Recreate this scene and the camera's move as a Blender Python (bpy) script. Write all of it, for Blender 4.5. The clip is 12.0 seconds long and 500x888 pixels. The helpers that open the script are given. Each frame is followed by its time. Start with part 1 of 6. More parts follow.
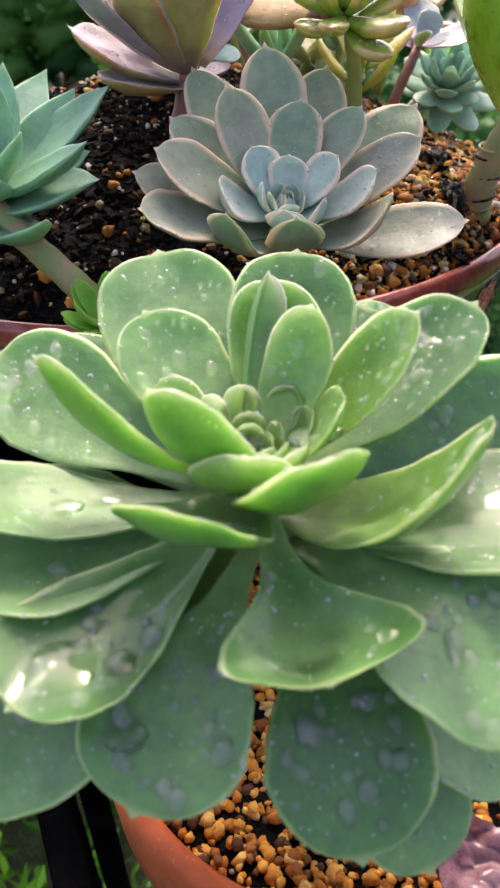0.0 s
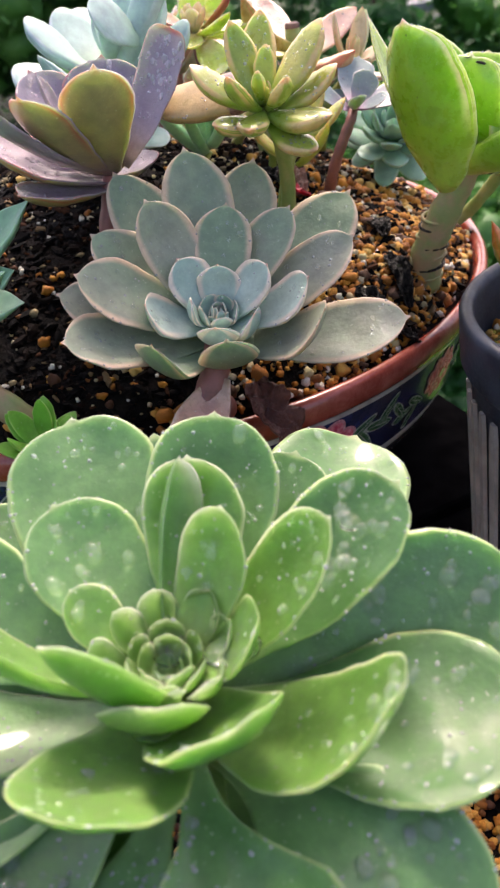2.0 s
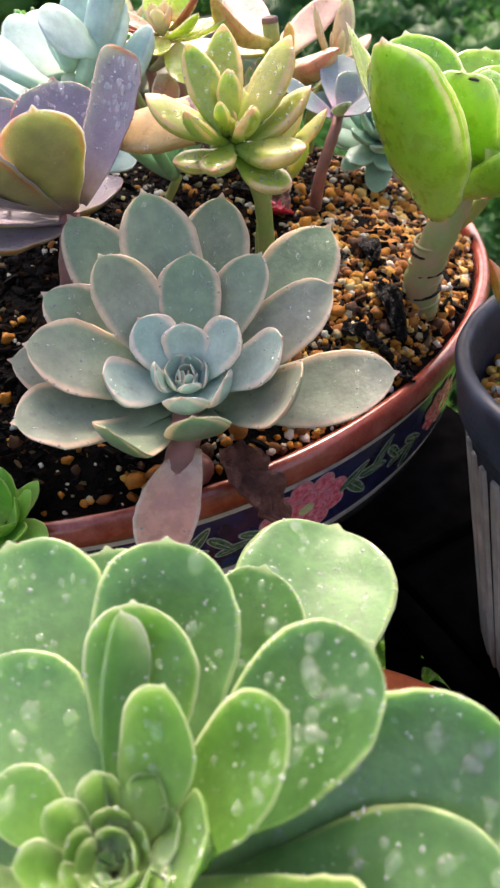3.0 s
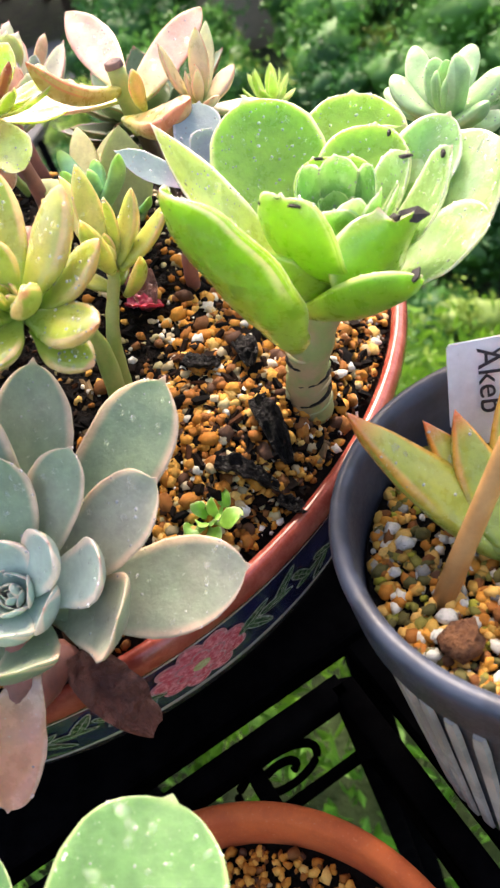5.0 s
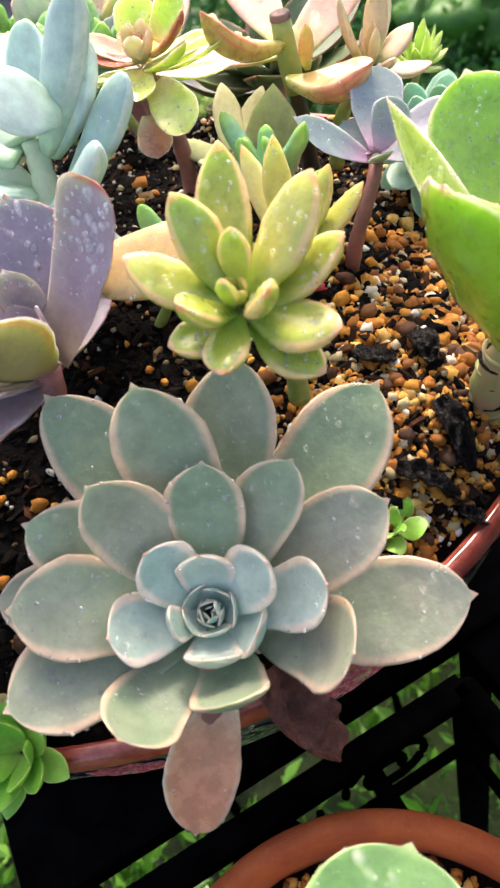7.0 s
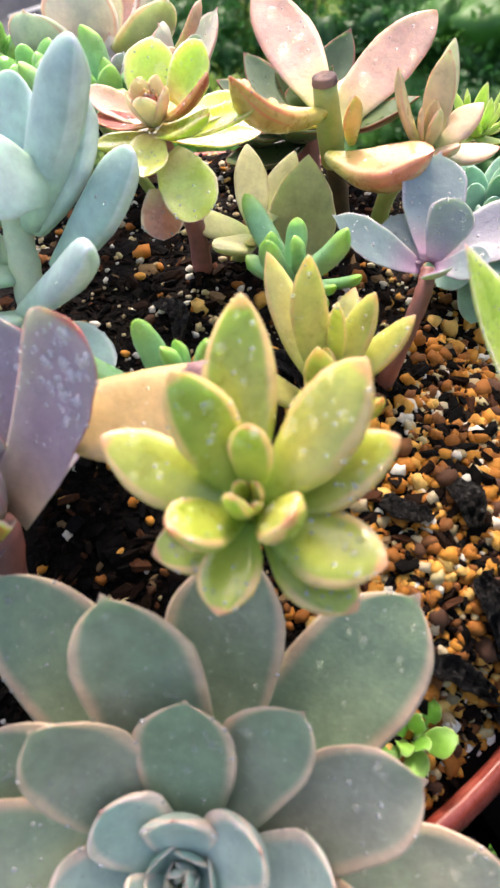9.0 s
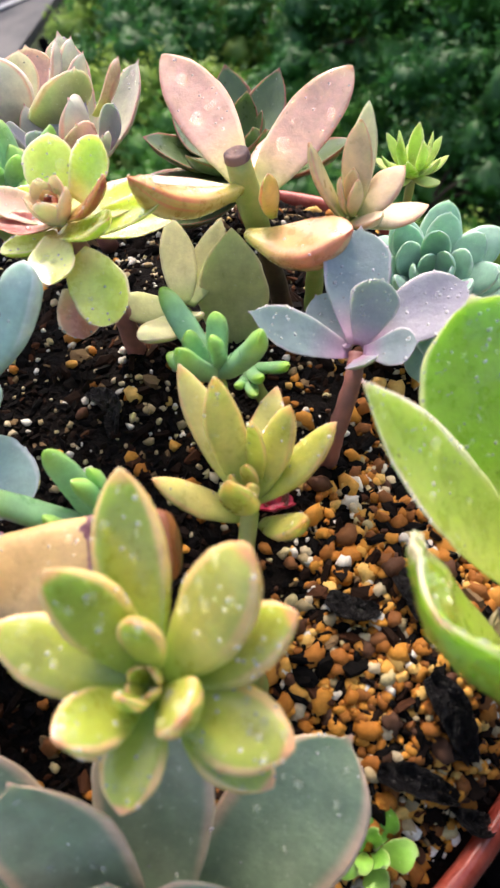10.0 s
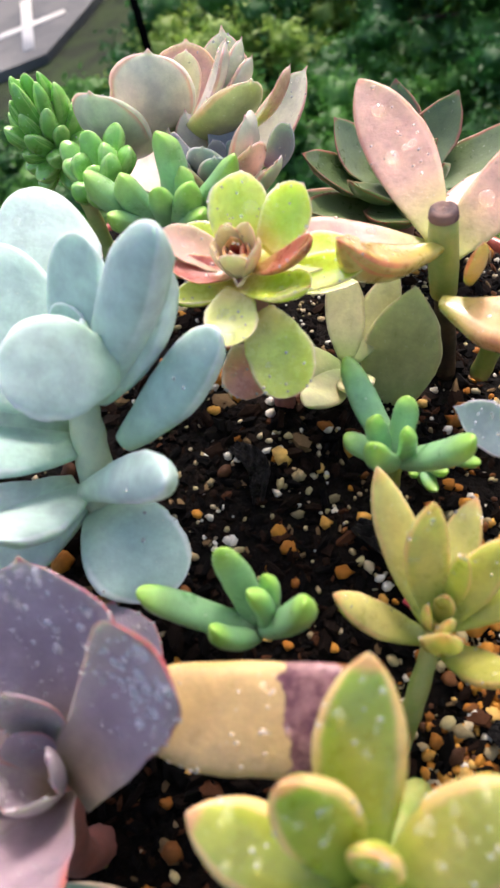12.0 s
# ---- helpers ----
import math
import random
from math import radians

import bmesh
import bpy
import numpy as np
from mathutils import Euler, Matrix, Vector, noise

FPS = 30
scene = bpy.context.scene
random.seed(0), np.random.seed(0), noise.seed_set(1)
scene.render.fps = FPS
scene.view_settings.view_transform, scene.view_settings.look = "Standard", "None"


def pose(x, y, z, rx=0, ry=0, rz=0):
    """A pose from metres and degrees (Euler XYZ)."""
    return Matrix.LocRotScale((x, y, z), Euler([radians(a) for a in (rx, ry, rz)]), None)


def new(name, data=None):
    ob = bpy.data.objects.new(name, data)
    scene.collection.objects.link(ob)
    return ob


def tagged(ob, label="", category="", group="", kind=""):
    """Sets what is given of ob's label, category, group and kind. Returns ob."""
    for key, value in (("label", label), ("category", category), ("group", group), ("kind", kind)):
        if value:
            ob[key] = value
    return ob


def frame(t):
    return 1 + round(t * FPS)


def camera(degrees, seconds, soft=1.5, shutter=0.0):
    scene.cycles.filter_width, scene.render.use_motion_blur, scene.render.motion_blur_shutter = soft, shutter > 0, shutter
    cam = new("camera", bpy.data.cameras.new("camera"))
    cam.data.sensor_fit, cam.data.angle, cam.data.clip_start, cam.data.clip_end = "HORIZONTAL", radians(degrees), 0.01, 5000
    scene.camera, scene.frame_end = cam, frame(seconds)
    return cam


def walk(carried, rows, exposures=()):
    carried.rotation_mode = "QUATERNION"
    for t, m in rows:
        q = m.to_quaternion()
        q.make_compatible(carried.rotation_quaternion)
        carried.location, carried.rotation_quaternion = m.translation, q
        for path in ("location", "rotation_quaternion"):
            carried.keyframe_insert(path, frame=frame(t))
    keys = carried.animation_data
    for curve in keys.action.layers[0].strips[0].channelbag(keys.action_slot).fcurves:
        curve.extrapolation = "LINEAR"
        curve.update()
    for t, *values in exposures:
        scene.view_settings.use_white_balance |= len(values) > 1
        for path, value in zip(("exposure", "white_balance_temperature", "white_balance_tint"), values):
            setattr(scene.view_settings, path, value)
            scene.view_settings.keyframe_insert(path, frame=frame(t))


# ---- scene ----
cam = camera(36.70, 12.0, soft=2.4)
cam.data.dof.use_dof, cam.data.dof.focus_distance, cam.data.dof.aperture_fstop = True, 0.20, 42
# seconds, eye in metres, Euler degrees
PATH = [
    (0.0, 0.0000, 0.0001, 0.1955, 55.40, 1.86, 0.27),
    (0.5, -0.0039, 0.0060, 0.2002, 55.25, 2.59, 0.30),
    (1.0, -0.0026, 0.0118, 0.2051, 55.58, 3.11, 0.18),
    (1.5, 0.0034, 0.0201, 0.2116, 55.65, 4.95, -0.85),
    (2.0, 0.0166, 0.0257, 0.2180, 54.73, 5.83, -2.35),
    (2.5, 0.0201, 0.0400, 0.2221, 53.53, 5.61, -2.64),
    (3.0, 0.0288, 0.0565, 0.2285, 51.66, 7.86, -2.59),
    (3.5, 0.0436, 0.0849, 0.2352, 46.85, 9.11, -3.91),
    (5.5, 0.0867, 0.1259, 0.2576, 43.74, 16.05, -5.09),
    (6.0, 0.0654, 0.1409, 0.2652, 43.29, 14.87, -3.07),
    (6.5, 0.0498, 0.1430, 0.2613, 42.67, 13.69, -3.90),
    (7.0, 0.0406, 0.1369, 0.2595, 40.76, 13.15, -3.23),
    (9.0, 0.0388, 0.1866, 0.2584, 40.43, 9.56, -0.08),
    (9.5, 0.0415, 0.2002, 0.2733, 40.21, 10.57, -0.94),
    (10.0, 0.0570, 0.2091, 0.2664, 38.36, 13.06, -3.42),
    (10.5, 0.0517, 0.2307, 0.2650, 35.69, 12.33, -2.81),
    (11.0, 0.0423, 0.2382, 0.2675, 36.12, 12.07, 0.69),
    (11.5, 0.0361, 0.2378, 0.2707, 37.05, 11.85, 2.42),
    (12.0, 0.0311, 0.2374, 0.2728, 37.42, 10.89, 3.68),
]
walk(cam, [(t, pose(x, y, z, rx, ry, rz)) for t, x, y, z, rx, ry, rz in PATH],
     [(0.0, 1.25, 7000, 25), (2.5, 1.14, 7050, 24), (3.0, 1.36, 7200, 23), (3.5, 1.69, 7450, 21), (5.5, 1.81, 7350, 20), (7.0, 1.57, 7250, 20), (9.0, 1.42, 7050, 20), (9.5, 1.40, 6950, 20), (10.0, 1.22, 6900, 20), (12.0, 1.06, 6750, 20)])

# ---- light ----
SUN_AZ, SUN_EL = 82.0, 51.0          # degrees: azimuth from +x towards +y, height over the horizon
world = bpy.data.worlds.new("sky")
world.use_nodes = True
scene.world = world
wn = world.node_tree.nodes
sky = wn.new("ShaderNodeTexSky")
sky.sky_type, sky.sun_disc = "NISHITA", False
sky.sun_elevation, sky.sun_rotation = radians(SUN_EL), radians(90 - SUN_AZ)
sky.air_density, sky.dust_density, sky.ozone_density = 1.0, 4.0, 0.6
world.node_tree.links.new(sky.outputs[0], wn["Background"].inputs[0])
wn["Background"].inputs[1].default_value = 0.15
sun = new("sun", bpy.data.lights.new("sun", "SUN"))
sun.data.energy, sun.data.angle, sun.data.color = 1.25, radians(11.0), (1.0, 0.97, 0.90)
sun_way = Vector((math.cos(radians(SUN_EL)) * math.cos(radians(SUN_AZ)), math.cos(radians(SUN_EL)) * math.sin(radians(SUN_AZ)), math.sin(radians(SUN_EL))))
sun.rotation_mode = "QUATERNION"
sun.rotation_quaternion = sun_way.to_track_quat("Z", "Y")
sun.location = sun_way * 3

# ---- small tools ----
MM = 0.001
rng = random.Random(7)


def V(x, y, z):
    """Millimetres to metres."""
    return Vector((x, y, z)) * MM


def srgb(r, g, b):
    f = lambda c: (c / 255 / 12.92) if c <= 10.3 else ((c / 255 + 0.055) / 1.055) ** 2.4
    return (f(r), f(g), f(b), 1.0)


ORIGIN = {}


def thing(name, label, category, at, group="", kind=""):
    e = tagged(new(name), label, category, group, kind)
    e.location = at
    e.empty_display_size = 0.01
    ORIGIN[e.name] = Vector(at)
    return e


def mesh_part(name, verts, faces, material, parent=None, label="", uvs=None, smooth=True):
    """One mesh object under a thing or a part; verts are world places."""
    o = ORIGIN[parent.name] if parent else Vector((0, 0, 0))
    me = bpy.data.meshes.new(name)
    a = np.asarray(verts, dtype=float) - np.array(o)
    me.from_pydata(a.tolist(), [], faces)
    if uvs is not None:
        layer = me.uv_layers.new(name="UVMap")
        idx = np.empty(len(me.loops), dtype=np.int32)
        me.loops.foreach_get("vertex_index", idx)
        layer.data.foreach_set("uv", np.asarray(uvs, dtype=np.float32)[idx].ravel())
    me.polygons.foreach_set("use_smooth", [smooth] * len(me.polygons))
    me.materials.append(material)
    me.update()
    ob = new(name, me)
    if parent:
        ob.parent = parent
    ORIGIN[ob.name] = o
    if label:
        tagged(ob, label)
    return ob


def part(name, bm, material, parent=None, label="", smooth=True):
    bm.verts.ensure_lookup_table()
    bm.verts.index_update()
    v = [tuple(x.co) for x in bm.verts]
    f = [[x.index for x in p.verts] for p in bm.faces]
    bm.free()
    return mesh_part(name, v, f, material, parent, label, smooth=smooth)


def tube(points, radii, sides=10, cap=True):
    """A tapered tube through places: verts, faces, uvs."""
    P = [Vector(p) for p in points]
    verts, faces, uvs = [], [], []
    n = len(P)
    ref = Vector((0.31, 0.17, 0.93))
    for i, p in enumerate(P):
        d = (P[min(i + 1, n - 1)] - P[max(i - 1, 0)]).normalized()
        a = d.cross(ref)
        a = (a if a.length > 0.05 else d.cross(Vector((1, 0, 0)))).normalized()
        b = d.cross(a)
        for j in range(sides):
            t = 2 * math.pi * j / sides
            verts.append(p + (a * math.cos(t) + b * math.sin(t)) * radii[i])
            uvs.append((j / sides, i / (n - 1)))
    for i in range(n - 1):
        for j in range(sides):
            k = (j + 1) % sides
            faces.append((i * sides + j, i * sides + k, (i + 1) * sides + k, (i + 1) * sides + j))
    if cap:
        faces.append(tuple(range(sides))[::-1])
        faces.append(tuple(range((n - 1) * sides, n * sides)))
    return verts, faces, uvs


def curve_points(pts, n=12):
    """A smooth line through a few places."""
    P = [Vector(p) for p in pts]
    P = [2 * P[0] - P[1]] + P + [2 * P[-1] - P[-2]]
    out = []
    for i in range(1, len(P) - 2):
        for k in range(n):
            t = k / n
            a, b, c, d = P[i - 1], P[i], P[i + 1], P[i + 2]
            out.append(0.5 * (2 * b + (c - a) * t + (2 * a - 5 * b + 4 * c - d) * t * t + (3 * b - a - 3 * c + d) * t ** 3))
    out.append(P[-2])
    return out


def lathe(profile, centre, sides=96, flute=None):
    """Turns a profile of (radius, height) in metres round an upright axis."""
    verts, faces = [], []
    n = len(profile)
    for i, (r, z) in enumerate(profile):
        for j in range(sides):
            t = 2 * math.pi * j / sides
            rr = r if flute is None else r + flute(i, t)
            verts.append((centre[0] + rr * math.cos(t), centre[1] + rr * math.sin(t), centre[2] + z))
    for i in range(n - 1):
        for j in range(sides):
            k = (j + 1) % sides
            faces.append((i * sides + j, i * sides + k, (i + 1) * sides + k, (i + 1) * sides + j))
    return verts, faces


def ball(segments=8, rings=5):
    v, f = [(0, 0, 1)], []
    for i in range(1, rings):
        a = math.pi * i / rings
        for j in range(segments):
            t = 2 * math.pi * j / segments
            v.append((math.sin(a) * math.cos(t), math.sin(a) * math.sin(t), math.cos(a)))
    v.append((0, 0, -1))
    for j in range(segments):
        k = (j + 1) % segments
        f.append((0, 1 + j, 1 + k))
        for i in range(rings - 2):
            f.append((1 + i * segments + j, 1 + (i + 1) * segments + j, 1 + (i + 1) * segments + k, 1 + i * segments + k))
        f.append((len(v) - 1, 1 + (rings - 2) * segments + k, 1 + (rings - 2) * segments + j))
    return np.array(v), f


BALL_V, BALL_F = ball(10, 6)


class Heap:
    """Many small pieces joined into one mesh."""

    def __init__(self):
        self.v, self.f, self.n = [], [], 0

    def add(self, verts, faces):
        self.v.append(np.asarray(verts))
        self.f.extend([tuple(i + self.n for i in p) for p in faces])
        self.n += len(verts)

    def make(self, name, material, label="", category="", kind="stuff", parent=None, smooth=True):
        ob = mesh_part(name, np.concatenate(self.v), self.f, material, parent, smooth=smooth)
        return tagged(ob, label, category, "", kind)


# ---- materials ----
def material(name):
    m = bpy.data.materials.new(name)
    m.use_nodes = True
    return m, m.node_tree.nodes, m.node_tree.links, m.node_tree.nodes["Principled BSDF"]


def mixer(nodes, links, fac, a, b, blend="MIX"):
    """A colour mix; a, b and fac may be sockets or values."""
    x = nodes.new("ShaderNodeMix")
    x.data_type, x.blend_type = "RGBA", blend
    for slot, value in ((0, fac), (6, a), (7, b)):
        if isinstance(value, bpy.types.NodeSocket):
            links.new(value, x.inputs[slot])
        else:
            x.inputs[slot].default_value = value
    return x.outputs[2]


def noise_tex(nodes, links, scale, detail=4, rough=0.55, coords="Object"):
    c = nodes.new("ShaderNodeTexCoord")
    x = nodes.new("ShaderNodeTexNoise")
    x.inputs["Scale"].default_value, x.inputs["Detail"].default_value, x.inputs["Roughness"].default_value = scale, detail, rough
    links.new(c.outputs[coords], x.inputs["Vector"])
    return x.outputs[0]


def ramp(nodes, links, value, low, high, to_low=0.0, to_high=1.0):
    x = nodes.new("ShaderNodeMapRange")
    x.interpolation_type = "SMOOTHSTEP"
    for i, k in enumerate((low, high, to_low, to_high)):
        x.inputs[i + 1].default_value = k
    links.new(value, x.inputs[0])
    return x.outputs[0]


def calc(nodes, links, op, a, b=0.0):
    x = nodes.new("ShaderNodeMath")
    x.operation = op
    for i, k in enumerate((a, b)):
        if isinstance(k, bpy.types.NodeSocket):
            links.new(k, x.inputs[i])
        else:
            x.inputs[i].default_value = k
    return x.outputs[0]


def bump(nodes, links, shader, height, strength, distance):
    b = nodes.new("ShaderNodeBump")
    b.inputs["Strength"].default_value, b.inputs["Distance"].default_value = strength, distance
    links.new(height, b.inputs["Height"])
    links.new(b.outputs[0], shader.inputs["Normal"])


def leaf_material(name, face, other, foot, edge, edge_in=0.80, tip=None, rough=0.42, glow=0.35, spots=0.0, bloom=0.0, tip_from=0.93, under=None, wet=0.0, tip_soft=0.06, edge_soft=0.05, deep=0.004, spec=0.5):
    """A fleshy leaf: two face tones, a foot tone, a rim and a tip tone along the blade."""
    m, n, l, p = material(name)
    uv = n.new("ShaderNodeUVMap")
    sep = n.new("ShaderNodeSeparateXYZ")
    l.new(uv.outputs[0], sep.inputs[0])
    across = calc(n, l, "PINGPONG", sep.outputs[0], 1.0)
    side = calc(n, l, "ABSOLUTE", calc(n, l, "SUBTRACT", calc(n, l, "MULTIPLY", across, 2.0), 1.0))
    along = sep.outputs[1]
    big = noise_tex(n, l, 70, 3)
    fine = noise_tex(n, l, 900, 4, 0.65)
    info = n.new("ShaderNodeObjectInfo")
    tone = calc(n, l, "ADD", calc(n, l, "MULTIPLY", info.outputs["Random"], 0.45), calc(n, l, "MULTIPLY", big, 0.55))
    col = mixer(n, l, ramp(n, l, tone, 0.25, 0.75), srgb(*face), srgb(*other))
    if under:
        col = mixer(n, l, ramp(n, l, sep.outputs[0], 0.99, 1.01), col, srgb(*under))
    col = mixer(n, l, ramp(n, l, along, 0.45, 0.0), col, srgb(*foot))
    rim = calc(n, l, "ADD", side, calc(n, l, "MULTIPLY", calc(n, l, "SUBTRACT", big, 0.5), 0.12))
    rim = ramp(n, l, rim, edge_in + 0.03 - edge_soft, edge_in + 0.03 + edge_soft)
    rim = calc(n, l, "MULTIPLY", rim, ramp(n, l, along, 0.30, 0.62))
    end = ramp(n, l, along, 0.955, 1.0)
    col = mixer(n, l, calc(n, l, "MULTIPLY", calc(n, l, "MAXIMUM", rim, end), 0.85), col, srgb(*edge))
    if tip:
        col = mixer(n, l, ramp(n, l, along, tip_from, tip_from + tip_soft), col, srgb(*tip))
    if spots:
        dots = noise_tex(n, l, 260, 2)
        col = mixer(n, l, calc(n, l, "MULTIPLY", ramp(n, l, dots, 0.72, 0.76), spots), col, srgb(70, 55, 50))
    col = mixer(n, l, 0.22, col, mixer(n, l, fine, (0.55, 0.55, 0.55, 1), (1.35, 1.35, 1.35, 1)), "MULTIPLY")
    mid = noise_tex(n, l, 240, 5, 0.65)
    col = mixer(n, l, 0.5, col, mixer(n, l, ramp(n, l, mid, 0.3, 0.7), (0.72, 0.72, 0.74, 1), (1.24, 1.24, 1.2, 1)), "MULTIPLY")
    specks = noise_tex(n, l, 1300, 2)
    col = mixer(n, l, calc(n, l, "MULTIPLY", ramp(n, l, specks, 0.68, 0.74), 0.35), col, srgb(226, 228, 206))
    l.new(col, p.inputs["Base Color"])
    l.new(ramp(n, l, mid, 0.25, 0.75, rough - 0.14, rough + 0.16), p.inputs["Roughness"])
    p.inputs["Subsurface Weight"].default_value = glow
    p.inputs["Subsurface Radius"].default_value = (0.7, 1.0, 0.5)
    p.inputs["Subsurface Scale"].default_value = deep
    p.inputs["Specular IOR Level"].default_value = spec
    if wet:
        p.inputs["Coat Weight"].default_value, p.inputs["Coat Roughness"].default_value = min(wet * 1.6, 1.0), 0.06
    if bloom:
        p.inputs["Sheen Weight"].default_value, p.inputs["Sheen Roughness"].default_value = bloom, 0.5
    bump(n, l, p, calc(n, l, "ADD", fine, calc(n, l, "MULTIPLY", mid, 2.0)), 0.22, 0.0004)
    return m


def mottled(name, a, b, scale=60, rough=0.6, fine=700, relief=0.3, depth=0.0004, metal=0.0, c=None, spec=0.5, glow=0.0, random_tone=0.0):
    """Two or three tones in uneven patches, with a fine grain."""
    m, n, l, p = material(name)
    big = noise_tex(n, l, scale, 5, 0.6)
    grain = noise_tex(n, l, fine, 4, 0.7)
    mask = ramp(n, l, big, 0.36, 0.64)
    if random_tone:
        info = n.new("ShaderNodeObjectInfo")
        mask = calc(n, l, "ADD", calc(n, l, "MULTIPLY", mask, 1 - random_tone), calc(n, l, "MULTIPLY", info.outputs["Random"], random_tone))
    col = mixer(n, l, mask, srgb(*a), srgb(*b))
    if c:
        col = mixer(n, l, ramp(n, l, grain, 0.58, 0.7), col, srgb(*c))
    col = mixer(n, l, 0.3, col, mixer(n, l, grain, (0.45, 0.45, 0.45, 1), (1.5, 1.5, 1.5, 1)), "MULTIPLY")
    l.new(col, p.inputs["Base Color"])
    l.new(ramp(n, l, grain, 0.2, 0.8, rough - 0.1, rough + 0.1), p.inputs["Roughness"])
    p.inputs["Metallic"].default_value = metal
    p.inputs["Specular IOR Level"].default_value = spec
    if glow:
        p.inputs["Subsurface Weight"].default_value = glow
        p.inputs["Subsurface Scale"].default_value = 0.004
    bump(n, l, p, calc(n, l, "ADD", big, grain), relief, depth)
    return m


def islands(name, tones, rough=0.8, grain_scale=1500, depth=0.0004, spec=0.35):
    """Loose pieces in one mesh: each takes one of some tones."""
    m, n, l, p = material(name)
    geo = n.new("ShaderNodeNewGeometry")
    r = n.new("ShaderNodeValToRGB")
    r.color_ramp.interpolation = "CONSTANT"
    for i, (at, tone) in enumerate(tones):
        e = r.color_ramp.elements[i] if i < 2 else r.color_ramp.elements.new(at)
        e.position, e.color = at, srgb(*tone)
    l.new(geo.outputs["Random Per Island"], r.inputs[0])
    grain = noise_tex(n, l, grain_scale, 4, 0.7)
    col = mixer(n, l, 0.55, r.outputs[0], mixer(n, l, grain, (0.35, 0.35, 0.35, 1), (1.6, 1.6, 1.6, 1)), "MULTIPLY")
    l.new(col, p.inputs["Base Color"])
    p.inputs["Roughness"].default_value = rough
    p.inputs["Specular IOR Level"].default_value = spec
    bump(n, l, p, grain, 0.5, depth)
    return m


def water_material(name, clear, rough, see=0.0):
    m, n, l, p = material(name)
    p.inputs["Base Color"].default_value = (1, 1, 1, 1)
    p.inputs["Roughness"].default_value = rough
    p.inputs["IOR"].default_value = 1.38
    p.inputs["Specular IOR Level"].default_value = 1.0
    p.inputs["Transmission Weight"].default_value = clear
    t = n.new("ShaderNodeBsdfTransparent")
    x = n.new("ShaderNodeMixShader")
    x.inputs[0].default_value = see
    l.new(p.outputs[0], x.inputs[1])
    l.new(t.outputs[0], x.inputs[2])
    l.new(x.outputs[0], n["Material Output"].inputs[0])
    return m


# drops keep some opaque white in place of sky glints, strongest in BEADS
WATER, BEADS, POOL = water_material("rain_drop", 0.91, 0.0), water_material("whitened_rain_beads", 0.72, 0.06), water_material("water_pool", 1.0, 0.0)
LARGE_DROP = water_material("large_rain_drop", 0.92, 0.0)
GREENIN = leaf_material("green_inner_leaf", (98, 142, 64), (126, 164, 88), (146, 178, 104), (196, 214, 140), 0.92, tip=(160, 96, 84), rough=0.4, spec=0.4, glow=0.5, tip_from=0.985, wet=0.3, deep=0.007)
GREEN = leaf_material("green_leaf", (74, 120, 60), (112, 156, 94), (138, 168, 104), (180, 204, 130), 0.93, tip=(150, 92, 84), rough=0.46, spec=0.4, glow=0.4, tip_from=0.985, wet=0.25, deep=0.006)
GREY = leaf_material("grey_leaf", (126, 148, 118), (150, 152, 132), (124, 148, 118), (216, 184, 156), 0.80, tip=(210, 132, 114), rough=0.46, glow=0.2, tip_from=0.965, edge_soft=0.10)
GREYIN = leaf_material("grey_inner_leaf", (146, 176, 162), (170, 188, 176), (126, 164, 146), (230, 208, 188), 0.72, tip=(210, 150, 136), rough=0.42, glow=0.2, tip_from=0.94, edge_soft=0.10, wet=0.15)
PINKDRY = leaf_material("pink_withered_leaf", (224, 156, 128), (204, 132, 110), (206, 172, 146), (230, 186, 160), 0.85, rough=0.26, glow=0.5, deep=0.006, wet=0.5)
YELLOW = leaf_material("yellow_leaf", (154, 168, 62), (190, 186, 92), (134, 166, 68), (232, 190, 132), 0.74, edge_soft=0.09, deep=0.008, tip=(214, 156, 110), rough=0.34, glow=0.5, tip_from=0.90, wet=0.35)
LIME = leaf_material("lime_leaf", (128, 176, 42), (154, 192, 66), (188, 204, 100), (208, 218, 140), 0.90, deep=0.006, tip=(204, 92, 92), rough=0.34, glow=0.45, spots=0.4, tip_from=0.965, wet=0.3)
LIMEPALE = leaf_material("pale_lime_leaf", (146, 186, 44), (184, 204, 96), (172, 200, 84), (232, 218, 184), 0.84, deep=0.006, tip=(214, 96, 96), rough=0.3, glow=0.45, spots=0.8, tip_from=0.945, wet=0.45)
REDSTAIN = leaf_material("red_stained_leaf", (150, 60, 54), (176, 90, 80), (196, 160, 100), (200, 130, 100), 0.85, rough=0.3)
LIMEWET = leaf_material("wet_pale_green_leaf", (136, 182, 96), (172, 202, 136), (150, 190, 96), (222, 224, 186), 0.84, deep=0.006, tip=(206, 104, 100), rough=0.24, glow=0.4, spots=0.5, tip_from=0.95, wet=0.8)
LIMECORE = leaf_material("lime_heart_leaf", (118, 172, 92), (150, 190, 118), (150, 190, 84), (206, 218, 160), 0.84, deep=0.006, rough=0.3, glow=0.4, wet=0.5)
MAUVE = leaf_material("mauve_leaf", (140, 130, 142), (162, 146, 156), (170, 148, 122), (166, 78, 84), 0.93, tip=(160, 60, 70), rough=0.42, glow=0.3, tip_from=0.95, wet=0.25)
OLIVE = leaf_material("olive_leaf", (150, 134, 142), (160, 140, 150), (150, 130, 130), (196, 84, 66), 0.86, tip=(180, 80, 60), rough=0.4, glow=0.4, deep=0.006, tip_from=0.93, edge_soft=0.12, under=(166, 146, 104), wet=0.2)
